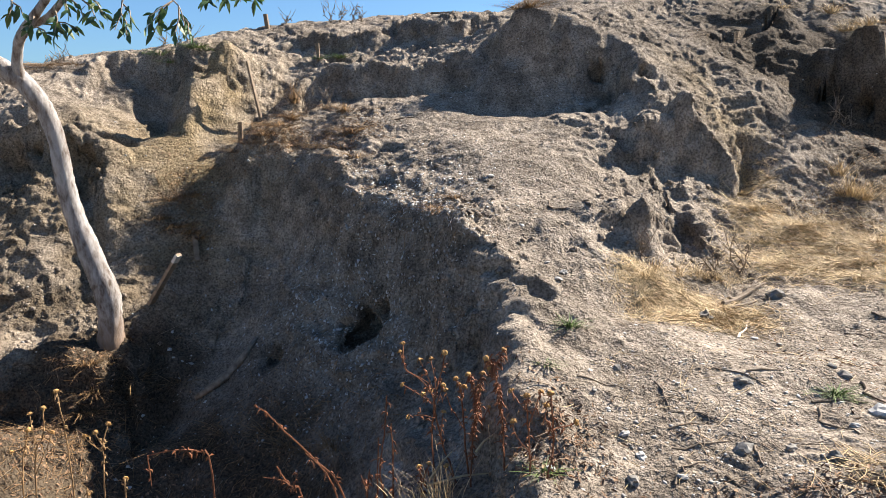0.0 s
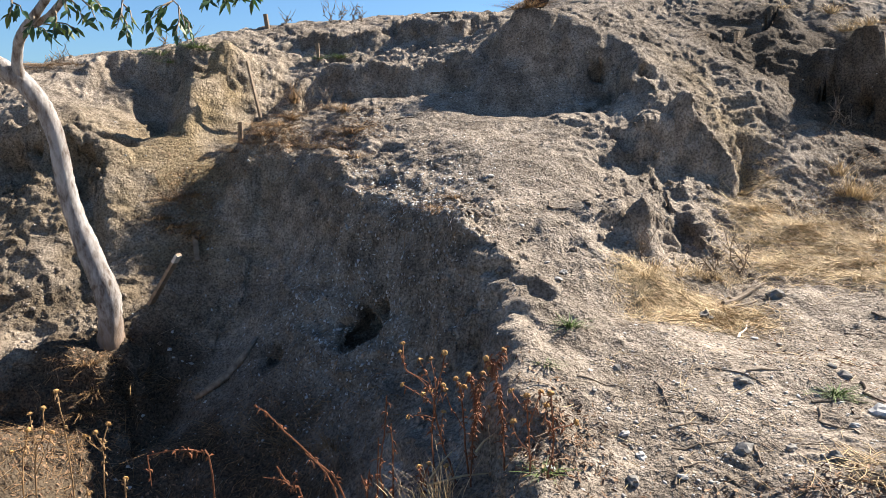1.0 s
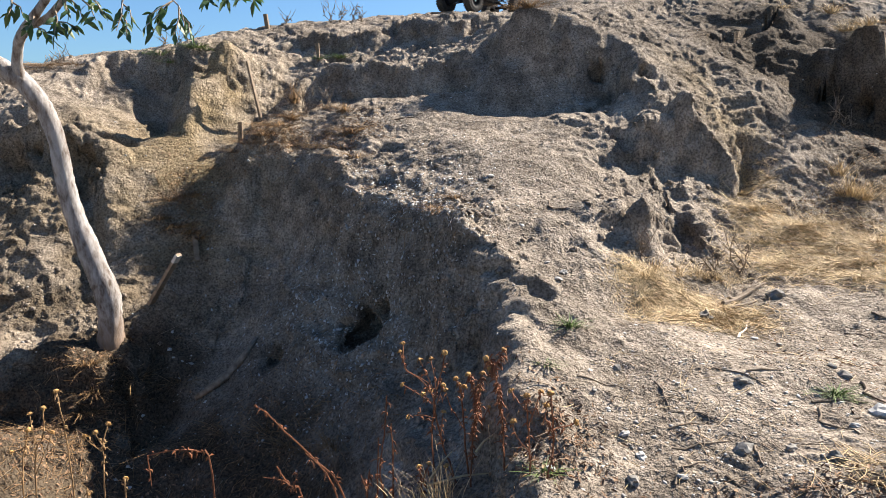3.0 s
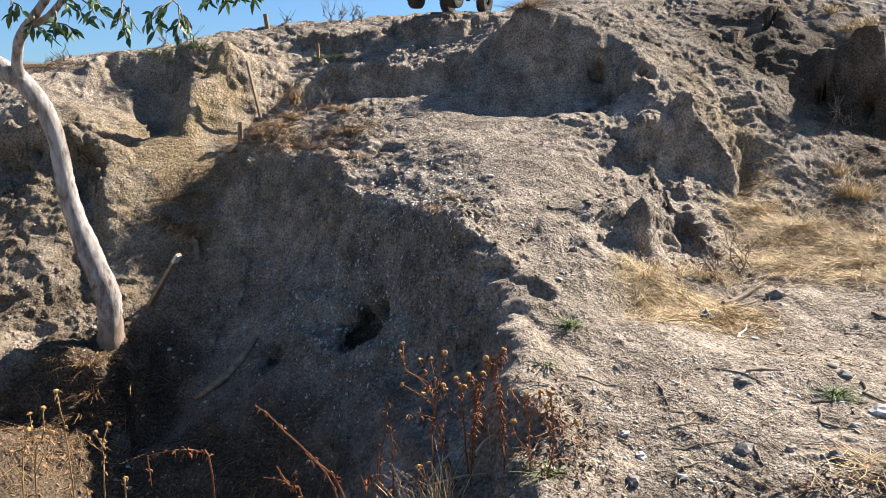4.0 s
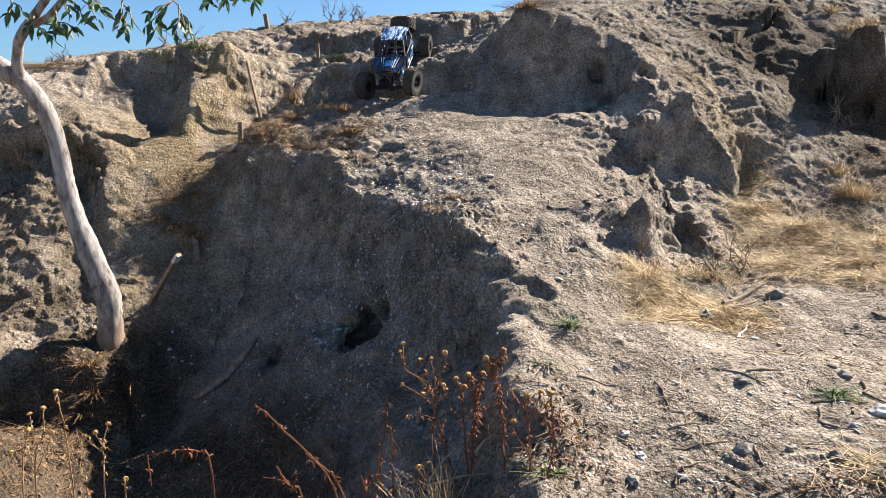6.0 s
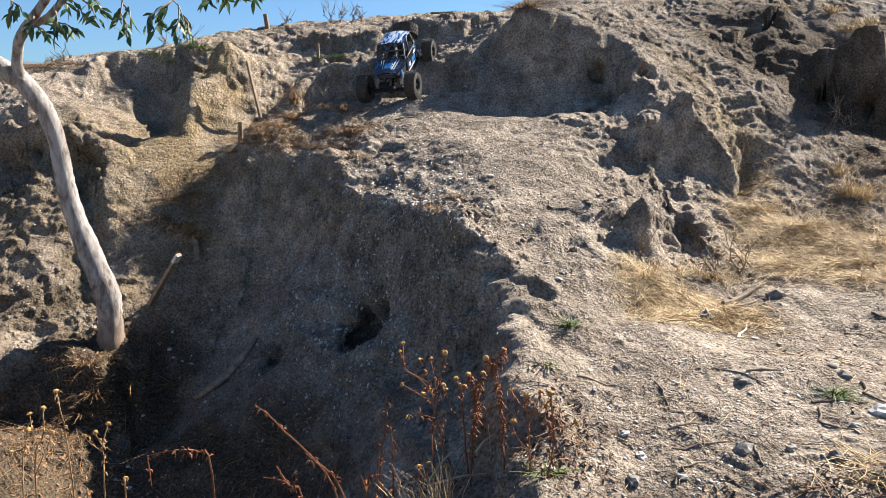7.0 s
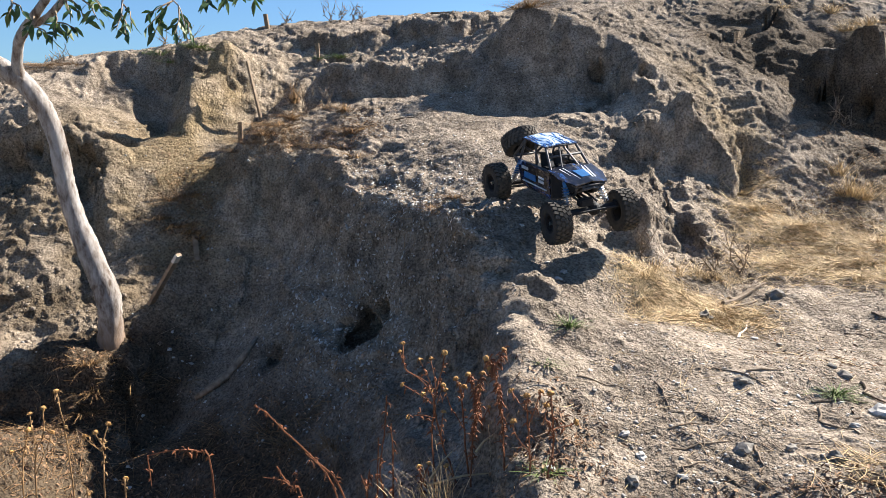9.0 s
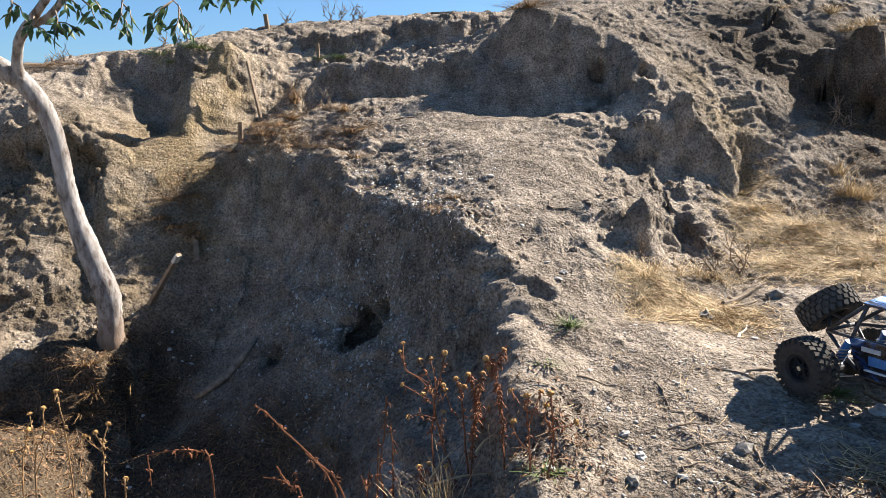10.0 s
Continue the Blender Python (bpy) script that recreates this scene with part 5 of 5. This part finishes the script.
def build_sticks():
    for pts, r in (([(0.59, 1.47), (0.64, 1.43), (0.67, 1.40)], 0.0022), ([(0.65, 1.44), (0.73, 1.45)], 0.0024), ([(0.45, 1.42), (0.45, 1.37), (0.45, 1.33)], 0.0024), ([(0.45, 1.31), (0.50, 1.31), (0.53, 1.28)], 0.0018), ([(0.43, 1.27), (0.50, 1.28), (0.52, 1.28)], 0.0018), ([(0.42, 1.21), (0.49, 1.22), (0.54, 1.23)], 0.002), ([(0.74, 1.35), (0.80, 1.35), (0.85, 1.34)], 0.003), ([(0.75, 1.33), (0.71, 1.26), (0.73, 1.23), (0.76, 1.21)], 0.003), ([(0.89, 1.43), (0.87, 1.38), (0.89, 1.35)], 0.0042), ([(0.39, 1.11), (0.42, 1.14), (0.46, 1.17)], 0.003), ([(0.56, 1.20), (0.55, 1.15), (0.54, 1.11)], 0.0026), ([(0.79, 1.94), (0.92, 2.06), (0.99, 2.12)], 0.008), ([(0.83, 1.99), (0.94, 2.08)], 0.006), ([(0.85, 2.01), (0.99, 2.14)], 0.005), ([(0.80, 1.92), (0.91, 1.99)], 0.0045), ([(0.33, 2.25), (0.34, 2.20), (0.40, 2.19)], 0.0032), ([(0.28, 1.42), (0.33, 1.42), (0.37, 1.41)], 0.0022), ([(1.18, 1.88), (1.19, 1.83)], 0.003), ([(1.06, 1.80), (1.09, 1.74)], 0.0022), ([(0.48, 1.11), (0.52, 1.07)], 0.0024), ([(-0.20, 2.97), (-0.12, 2.99), (-0.06, 3.05)], 0.0026)):
        stick(pts, r)
    stick([(0.75, 1.73), (0.83, 1.86)], 0.0036, "short pale bleached stick on the straw", mat=CUT_WOOD)
    # old branch lying in the ditch
    pts = [spot(x, y) + Vector((0, 0, 0.01)) for x, y in ((-0.85, 2.30), (-0.80, 2.31), (-0.75, 2.34), (-0.71, 2.39), (-0.67, 2.44))]
    ob = part("fallen_branch", tube(bmesh.new(), pts, [0.010, 0.013, 0.014, 0.012, 0.007], 8), TWIG, None, smooth=True)
    tagged(ob, "dark dead branch lying on the shaded slope", "branch")
    for k, (a, b, c, d) in enumerate((((-0.93, 2.6, 0.40), (-0.92, 2.56, 0.32), (-0.91, 2.52, 0.26), (-0.93, 2.48, 0.22)), ((-0.84, 2.55, 0.36), (-0.88, 2.5, 0.28), (-0.93, 2.44, 0.2), (-1.0, 2.4, 0.17)), )):
        ob = part("dry_vine", tube(bmesh.new(), [Vector(p) for p in (a, b, c, d)], [0.0014, 0.0013, 0.0011, 0.0008], 5), TWIG, None)
        tagged(ob, "thin dry vine trailing down the shaded bank", "vine", "dry vines")
    # hanging rootlets under the scrub
    rng = random.Random(5)
    for k in range(14):
        x, y = -1.03 + rng.uniform(-0.12, 0.1), 2.76 + rng.uniform(-0.06, 0.04)
        p = spot(x, y)
        pts = [p + Vector((rng.uniform(-0.01, 0.01), -0.01 * i, -0.028 * i + 0.012)) for i in range(4)]
        ob = part("rootlet", tube(bmesh.new(), pts, [0.0016, 0.0014, 0.001, 0.0005], 4), TWIG, None)
        tagged(ob, "thin dry rootlet hanging from the bank", "root", "hanging rootlets")


build_sticks()


def stake(foot, top, wide, thick, label, cut=False, point=False):
    """A sawn wooden stake, split at the edges, from foot to top."""
    foot, top = Vector(foot), Vector(top)
    ob = new("wooden_stake")
    long = (top - foot).length
    ob.matrix_basis = Matrix.Translation(foot) @ (top - foot).to_track_quat("Z", "Y").to_matrix().to_4x4()
    tagged(ob, label, "stake", "wooden stakes")
    bm = bmesh.new()
    levels = [(-0.04, 1), (long * 0.3, 1), (long * 0.7, 0.97), (long * (0.86 if cut else 0.97), 0.96), (long, 0.15 if point else 0.9)]
    rings = []
    for z, k in levels:
        rings.append([bm.verts.new((sx * wide * 0.5 * k + rand(-1, 1) * wide * 0.04, sy * thick * 0.5 * k, z + (rand(0, 0.006) if z > 0.9 * long else 0))) for sx, sy in ((-1, -1), (0.2, -1.1), (1, -1), (1, 1), (-0.2, 1.1), (-1, 1))])
    for a, b in zip(rings, rings[1:]):
        for i in range(6):
            bm.faces.new((a[i], a[(i + 1) % 6], b[(i + 1) % 6], b[i]))
    bm.faces.new(rings[-1])
    part("shaft", bm, WOOD, ob)
    if cut:
        bm = block(bmesh.new(), (wide * 1.03, thick * 1.06, long * 0.16), (0, 0, long * 0.925), bevel=0.001)
        part("painted_tip", bm, CUT_WOOD, ob, "whitened stake tip")
    return ob


def build_stakes():
    stake((-0.820, 3.245, 0.912), (-0.880, 3.275, 1.177), 0.013, 0.010, "long leaning weathered wooden stake in the bank")
    stake((-0.879, 3.103, 0.809), (-0.875, 3.103, 0.906), 0.024, 0.016, "short split wooden stake in the bank")
    stake((-0.631, 3.695, 1.209), (-0.634, 3.695, 1.301), 0.020, 0.014, "short grey wooden stake beside a weed")
    stake((-0.978, 4.099, 1.416), (-0.988, 4.099, 1.500), 0.035, 0.02, "broad wooden stake end on the crest")
    stake((-1.073, 2.542, 0.262), (-0.949, 2.492, 0.438), 0.026, 0.012, "leaning wooden stake with a whitened tip", cut=True)
    stake((-0.977, 2.751, 0.434), (-0.957, 2.701, 0.377), 0.020, 0.010, "pointed wooden stake hanging under dry roots", point=True)
    crest = spot(-0.01, 3.99)
    ob = part("plank", block(bmesh.new(), (0.12, 0.05, 0.009), (0, 0, 0), bevel=0.002), WOOD, None)
    ob.matrix_basis = Matrix.Translation(crest + Vector((0, 0, -0.002))) @ Matrix.Rotation(-0.04, 4, "Y")
    tagged(ob, "dark flat plank lying on the crest of the bank", "plank")
    ob = part("board", block(bmesh.new(), (0.07, 0.012, 0.12), (0, 0, 0), bevel=0.002), WOOD, None)
    ob.matrix_basis = Matrix.Translation((-0.52, 1.45, -0.05)) @ Matrix.Rotation(0.3, 4, "Y")
    tagged(ob, "grey weathered board end standing in the ditch", "board")


build_stakes()


# ---- the tree ----
SPRAYS = []


def leaf_blade(bm, base, way, size, hang):
    """A long pointed leaf, folded along its rib."""
    way = (way + Vector((0, 0, -hang))).normalized()
    across = way.cross(Vector((rand(-1, 1), rand(-1, 1), rand(-0.3, 1)))).normalized()
    up = across.cross(way)
    rows = []
    for s, w in ((0.0, 0.05), (0.25, 0.75), (0.55, 1.0), (0.85, 0.45), (1.0, 0.02)):
        c = base + way * size * s - Vector((0, 0, size * 0.22 * s * s)) + up * 0.06 * size * math.sin(3 * s)
        half = across * size * 0.19 * w
        rows.append((bm.verts.new(c - half + up * 0.03 * size * w), bm.verts.new(c), bm.verts.new(c + half + up * 0.03 * size * w)))
    for a, b in zip(rows, rows[1:]):
        bm.faces.new((a[0], a[1], b[1], b[0]))
        bm.faces.new((a[1], a[2], b[2], b[1]))


def leaf_spray(parent, start, end, count, size):
    """A twig with its leaves, one part that stirs about its foot."""
    start, end = Vector(start), Vector(end)
    run = end - start
    twig = part("leaf_spray", tube(bmesh.new(), [(0, 0, 0), run * 0.5 + Vector((0.008, 0, 0.006)), run], [0.0028, 0.002, 0.001], 5), TWIG, parent, "twig with narrow green leaves")
    twig.location = start
    bm = bmesh.new()
    for k in range(count):
        s = 0.25 + 0.75 * k / max(count - 1, 1)
        base = run * s + Vector((0.004, 0, 0.003))
        way = run.normalized() * 0.4 + Vector((rand(-1, 1), rand(-1, 1), rand(-0.6, 0.4)))
        leaf_blade(bm, base, way, size * rand(0.65, 1.2), rand(-0.1, 0.7))
    part("foliage", bm, LEAF, twig)
    SPRAYS.append(twig)
    return twig


def build_tree():
    random.seed(77)
    tree = new("tree")
    base = Vector((-1.15, 2.33, 0.13))
    tree.location = base
    tagged(tree, "slender pale-barked young tree with narrow green leaves, leaning from the bank", "tree")

    def limb(points, radii, name="limb", sides=12):
        pts = [Vector(p) - base for p in points]
        fine, rads = [], []
        for k in range(len(pts) - 1):
            a, b, c, d = pts[max(k - 1, 0)], pts[k], pts[k + 1], pts[min(k + 2, len(pts) - 1)]
            for i in range(6):
                s = i / 6
                fine.append(0.5 * ((2 * b) + (c - a) * s + (2 * a - 5 * b + 4 * c - d) * s * s + (3 * b - a - 3 * c + d) * s**3))
                rads.append((radii[k] * (1 - s) + radii[k + 1] * s) * (1 + rand(-0.05, 0.05)))
        fine.append(pts[-1])
        rads.append(radii[-1])
        return part(name, tube(bmesh.new(), fine, rads, sides), BARK, tree, smooth=True)
    limb([(-1.156, 2.36, 0.085), (-1.147, 2.351, 0.17), (-1.138, 2.341, 0.253), (-1.138, 2.332, 0.335), (-1.159, 2.322, 0.415), (-1.18, 2.313, 0.494), (-1.2, 2.304, 0.571), (-1.218, 2.294, 0.666), (-1.225, 2.285, 0.758), (-1.229, 2.275, 0.848), (-1.247, 2.266, 0.927), (-1.269, 2.256, 0.979), (-1.297, 2.247, 1.025), (-1.334, 2.238, 1.055), (-1.376, 2.228, 1.092), (-1.438, 2.219, 1.146), (-1.477, 2.209, 1.267), (-1.481, 2.2, 1.456)], [0.0533, 0.0449, 0.0377, 0.0421, 0.0398, 0.0376, 0.0326, 0.0304, 0.0282, 0.0261, 0.0285, 0.03, 0.0298, 0.0296, 0.0259, 0.024, 0.0169, 0.0099], "trunk", 14)
    limb([(-1.303, 2.24, 1.035), (-1.302, 2.224, 1.075), (-1.288, 2.209, 1.112), (-1.27, 2.193, 1.148), (-1.24, 2.178, 1.179), (-1.206, 2.162, 1.207), (-1.171, 2.147, 1.238), (-1.129, 2.131, 1.277), (-1.046, 2.116, 1.389), (-0.914, 2.1, 1.548)], [0.021, 0.0164, 0.0154, 0.0144, 0.0151, 0.0133, 0.0115, 0.0106, 0.008, 0.0047])
    limb([(-1.252, 2.21, 1.189), (-1.214, 2.192, 1.197), (-1.172, 2.173, 1.209), (-1.135, 2.155, 1.23), (-1.098, 2.137, 1.255), (-1.023, 2.118, 1.298), (-0.899, 2.1, 1.34)], [0.0111, 0.011, 0.01, 0.0099, 0.009, 0.0073, 0.0048], sides=8)
    limb([(-1.048, 2.12, 1.39), (-0.932, 2.105, 1.357), (-0.817, 2.09, 1.308), (-0.67, 2.075, 1.29), (-0.54, 2.06, 1.287)], [0.0048, 0.004, 0.0035, 0.0032, 0.0024], sides=7)
    limb([(-0.821, 2.1, 1.31), (-0.774, 2.093, 1.256), (-0.745, 2.087, 1.224), (-0.73, 2.08, 1.169)], [0.0032, 0.0026, 0.0021, 0.0014], sides=6)
    limb([(-0.899, 2.1, 1.343), (-0.895, 2.087, 1.277), (-0.9, 2.073, 1.237), (-0.901, 2.06, 1.205)], [0.0032, 0.0024, 0.0017, 0.0013], sides=6)
    limb([(-1.212, 2.2, 1.33), (-1.25, 2.187, 1.287), (-1.271, 2.173, 1.253), (-1.259, 2.16, 1.211)], [0.0033, 0.0025, 0.0018, 0.0013], sides=6)
    sprays = [((-1.239, 2.12, 1.252), (-1.218, 2.06, 1.194)), ((-1.236, 2.12, 1.245), (-1.176, 2.06, 1.203)), ((-1.181, 2.12, 1.181), (-1.107, 2.06, 1.139)), ((-1.156, 2.12, 1.187), (-1.054, 2.06, 1.154)), ((-1.139, 2.12, 1.193), (-1.025, 2.06, 1.163)), ((-1.115, 2.12, 1.221), (-1.094, 2.06, 1.154)), ((-1.076, 2.12, 1.26), (-1.004, 2.06, 1.185)), ((-1.044, 2.12, 1.26), (-0.969, 2.06, 1.185)), ((-1.027, 2.12, 1.268), (-0.951, 2.06, 1.209)), ((-0.921, 2.12, 1.249), (-0.92, 2.06, 1.163)), ((-0.919, 2.12, 1.24), (-0.873, 2.06, 1.182)), ((-0.927, 2.12, 1.215), (-0.89, 2.06, 1.142)), ((-0.777, 2.12, 1.249), (-0.826, 2.06, 1.2)), ((-0.785, 2.12, 1.243), (-0.838, 2.06, 1.167)), ((-0.807, 2.12, 1.218), (-0.813, 2.06, 1.154)), ((-0.76, 2.12, 1.231), (-0.756, 2.06, 1.148)), ((-0.749, 2.12, 1.206), (-0.715, 2.06, 1.151)), ((-0.71, 2.12, 1.283), (-0.656, 2.06, 1.233)), ((-0.645, 2.12, 1.291), (-0.609, 2.06, 1.236)), ((-0.604, 2.12, 1.291), (-0.567, 2.06, 1.239)), ((-0.569, 2.12, 1.296), (-0.529, 2.06, 1.242)), ((-1.106, 2.12, 1.283), (-1.049, 2.06, 1.212)), ((-1.179, 2.12, 1.206), (-1.168, 2.06, 1.159))]
    for a, b in sprays:
        leaf_spray(tree, Vector(a) - base, Vector(b) - base, random.randint(6, 9), 0.037)
    for k in range(26):
        a = Vector((rand(-1.75, -0.5), rand(1.95, 2.35), rand(1.40, 1.75)))
        leaf_spray(tree, a - base, a + Vector((rand(-0.12, 0.12), rand(-0.12, 0.12), rand(-0.12, 0.04))) - base, 9, 0.045)
    return tree


build_tree()


# ---- what moves ----
# rear axle's middle: seconds, x, y, z, roll, pitch, heading; z None: standing on the ground
DRIVE = [
    (0.0, 1.75, 4.55, None, 0, 0, 176), (0.6, 1.30, 4.45, None, 0, 0, 177), (1.2, 0.72, 4.32, None, 0, 0, 180), (1.5, 0.47, 4.30, None, 0, 0, 181), (1.8, 0.20, 4.30, None, 0, 0, 184),
    (2.0, 0.10, 4.32, None, 0, 0, 188), (2.2, 0.12, 4.34, None, 0, 0, 192), (2.5, 0.29, 4.38, None, 0, 0, 202), (2.7, 0.38, 4.40, None, 0, 0, 212),
    (3.2, 0.32, 4.32, None, 0, 0, 228), (3.8, 0.15, 4.08, 1.585, -3, 2, 242), (4.2, 0.115, 4.01, 1.585, -3, 6, 242), (4.5, 0.095, 3.96, 1.578, -3, 11, 242),
    (4.7, 0.07, 3.915, 1.566, -3, 16, 242), (5.0, -0.023, 3.77, 1.52, -6, 29, 245), (5.3, -0.095, 3.66, 1.375, -9, 25, 248),
    (5.5, -0.145, 3.625, 1.322, -5, 25, 254), (5.7, -0.195, 3.585, 1.262, -1, 30, 261), (6.2, -0.18, 3.55, 1.25, 0, 30, 259), (6.8, -0.165, 3.51, 1.237, 1, 29, 257), (7.2, -0.177, 3.50, 1.178, 6, 23, 261),
    (7.5, -0.172, 3.35, 1.060, 13, 12, 271), (7.8, -0.178, 3.22, 1.042, 13, 13, 280), (8.0, -0.148, 3.05, 1.008, 13, 14, 287), (8.3, -0.088, 2.90, 0.955, 19, 11, 299),
    (8.6, 0.046, 2.65, 0.855, 19, 7, 301), (8.8, 0.150, 2.47, 0.793, 13, 8, 298), (9.0, 0.272, 2.29, 0.727, 7, 9, 293), (9.2, 0.415, 2.07, 0.608, -3, 21, 293),
    (9.4, 0.567, 1.827, 0.440, -1, -3, 294), (9.5, 0.650, 1.720, 0.430, 2, -2, 294), (9.6, 0.745, 1.650, 0.415, 1, -1, 293), (9.7, 0.800, 1.580, 0.400, 0, -3, 292),
    (9.8, 0.825, 1.490, 0.403, 3, -3, 291), (10.0, 0.835, 1.400, 0.408, 4, -3, 291),
]
STEER = [(0.0, 0), (1.5, -4), (2.2, -18), (2.3, 20), (2.7, 22), (3.4, -20), (3.8, 0), (5.0, 4), (5.7, -16), (6.8, -14), (7.2, 6), (7.5, 14), (8.0, 20), (8.6, 6), (9.0, -6), (9.2, -4), (9.5, 3), (10.0, 0)]


def drive_pose(t):
    """The crawler's pose at t, gliding between the rows."""
    times = [r[0] for r in DRIVE]
    k = min(max(np.searchsorted(times, t, side="right") - 1, 0), len(times) - 2)
    s = (t - times[k]) / (times[k + 1] - times[k])

    def settled(row):
        if row[3] is not None:
            return row[1:]
        a = radians(row[6])
        cx, cy = row[1] + 0.18 * math.cos(a), row[2] + 0.18 * math.sin(a)
        return (row[1], row[2], float(ground_height(np.array(cx), np.array(cy))) + 0.078, 0, 0, row[6])
    four = [np.array(settled(DRIVE[min(max(i, 0), len(DRIVE) - 1)])) for i in (k - 1, k, k + 1, k + 2)]
    when = [times[min(max(i, 0), len(times) - 1)] for i in (k - 1, k, k + 1, k + 2)]
    span = when[2] - when[1]
    m1 = (four[2] - four[0]) / max(when[2] - when[0], 1e-6) * span
    m2 = (four[3] - four[1]) / max(when[3] - when[1], 1e-6) * span
    v = (2 * s**3 - 3 * s**2 + 1) * four[1] + (s**3 - 2 * s**2 + s) * m1 + (-2 * s**3 + 3 * s**2) * four[2] + (s**3 - s**2) * m2
    return pose(*v) @ Matrix.Translation((0.18, 0, -0.070))


def motions():
    times = [k / 15 for k in range(151)]
    poses = [drive_pose(t) for t in times]
    walk(CRAWLER, list(zip(times, poses)))
    steer_times, steer_turns = [r[0] for r in STEER], [r[1] for r in STEER]
    for key, (x, y) in WHEELS.items():
        hub = CRAWLER_WHEELS[key]
        rolled, last, rows, drop = 0.0, None, [], 0.0
        for t, m in zip(times, poses):
            here = m @ Vector((x, y, 0.070))
            if last is not None:
                ahead = (m.to_3x3() @ Vector((1, 0, 0))).dot(here - last)
                rolled += max(min(ahead / RADIUS, 1.45), -1.45)
            last = here
            ground = float(ground_height(np.array(here.x), np.array(here.y)))
            want = max(min(ground + RADIUS * 1.05 - here.z, 0.022), -0.024)
            drop = drop * 0.5 + want * 0.5
            turn = radians(np.interp(t, steer_times, steer_turns)) if x > 0 else 0.0
            rows.append((t, Matrix.Translation((x, y, 0.070 + drop)) @ Matrix.Rotation(turn, 4, "Z") @ Matrix.Rotation(rolled, 4, "Y")))
        walk(hub, rows)
    sway()


def sway():
    """Leaf sprays stir a little in the wind."""
    for k, spray in enumerate(SPRAYS):
        base = spray.matrix_basis.copy()
        rows = []
        for i in range(26):
            t = i * 0.4
            a = 2.2 * math.sin(1.9 * t + k * 1.7) + 1.3 * math.sin(4.1 * t + k)
            b = 1.8 * math.sin(2.6 * t + k * 0.9)
            rows.append((t, base @ pose(0, 0, 0, a, b, 0)))
        walk(spray, rows)


motions()
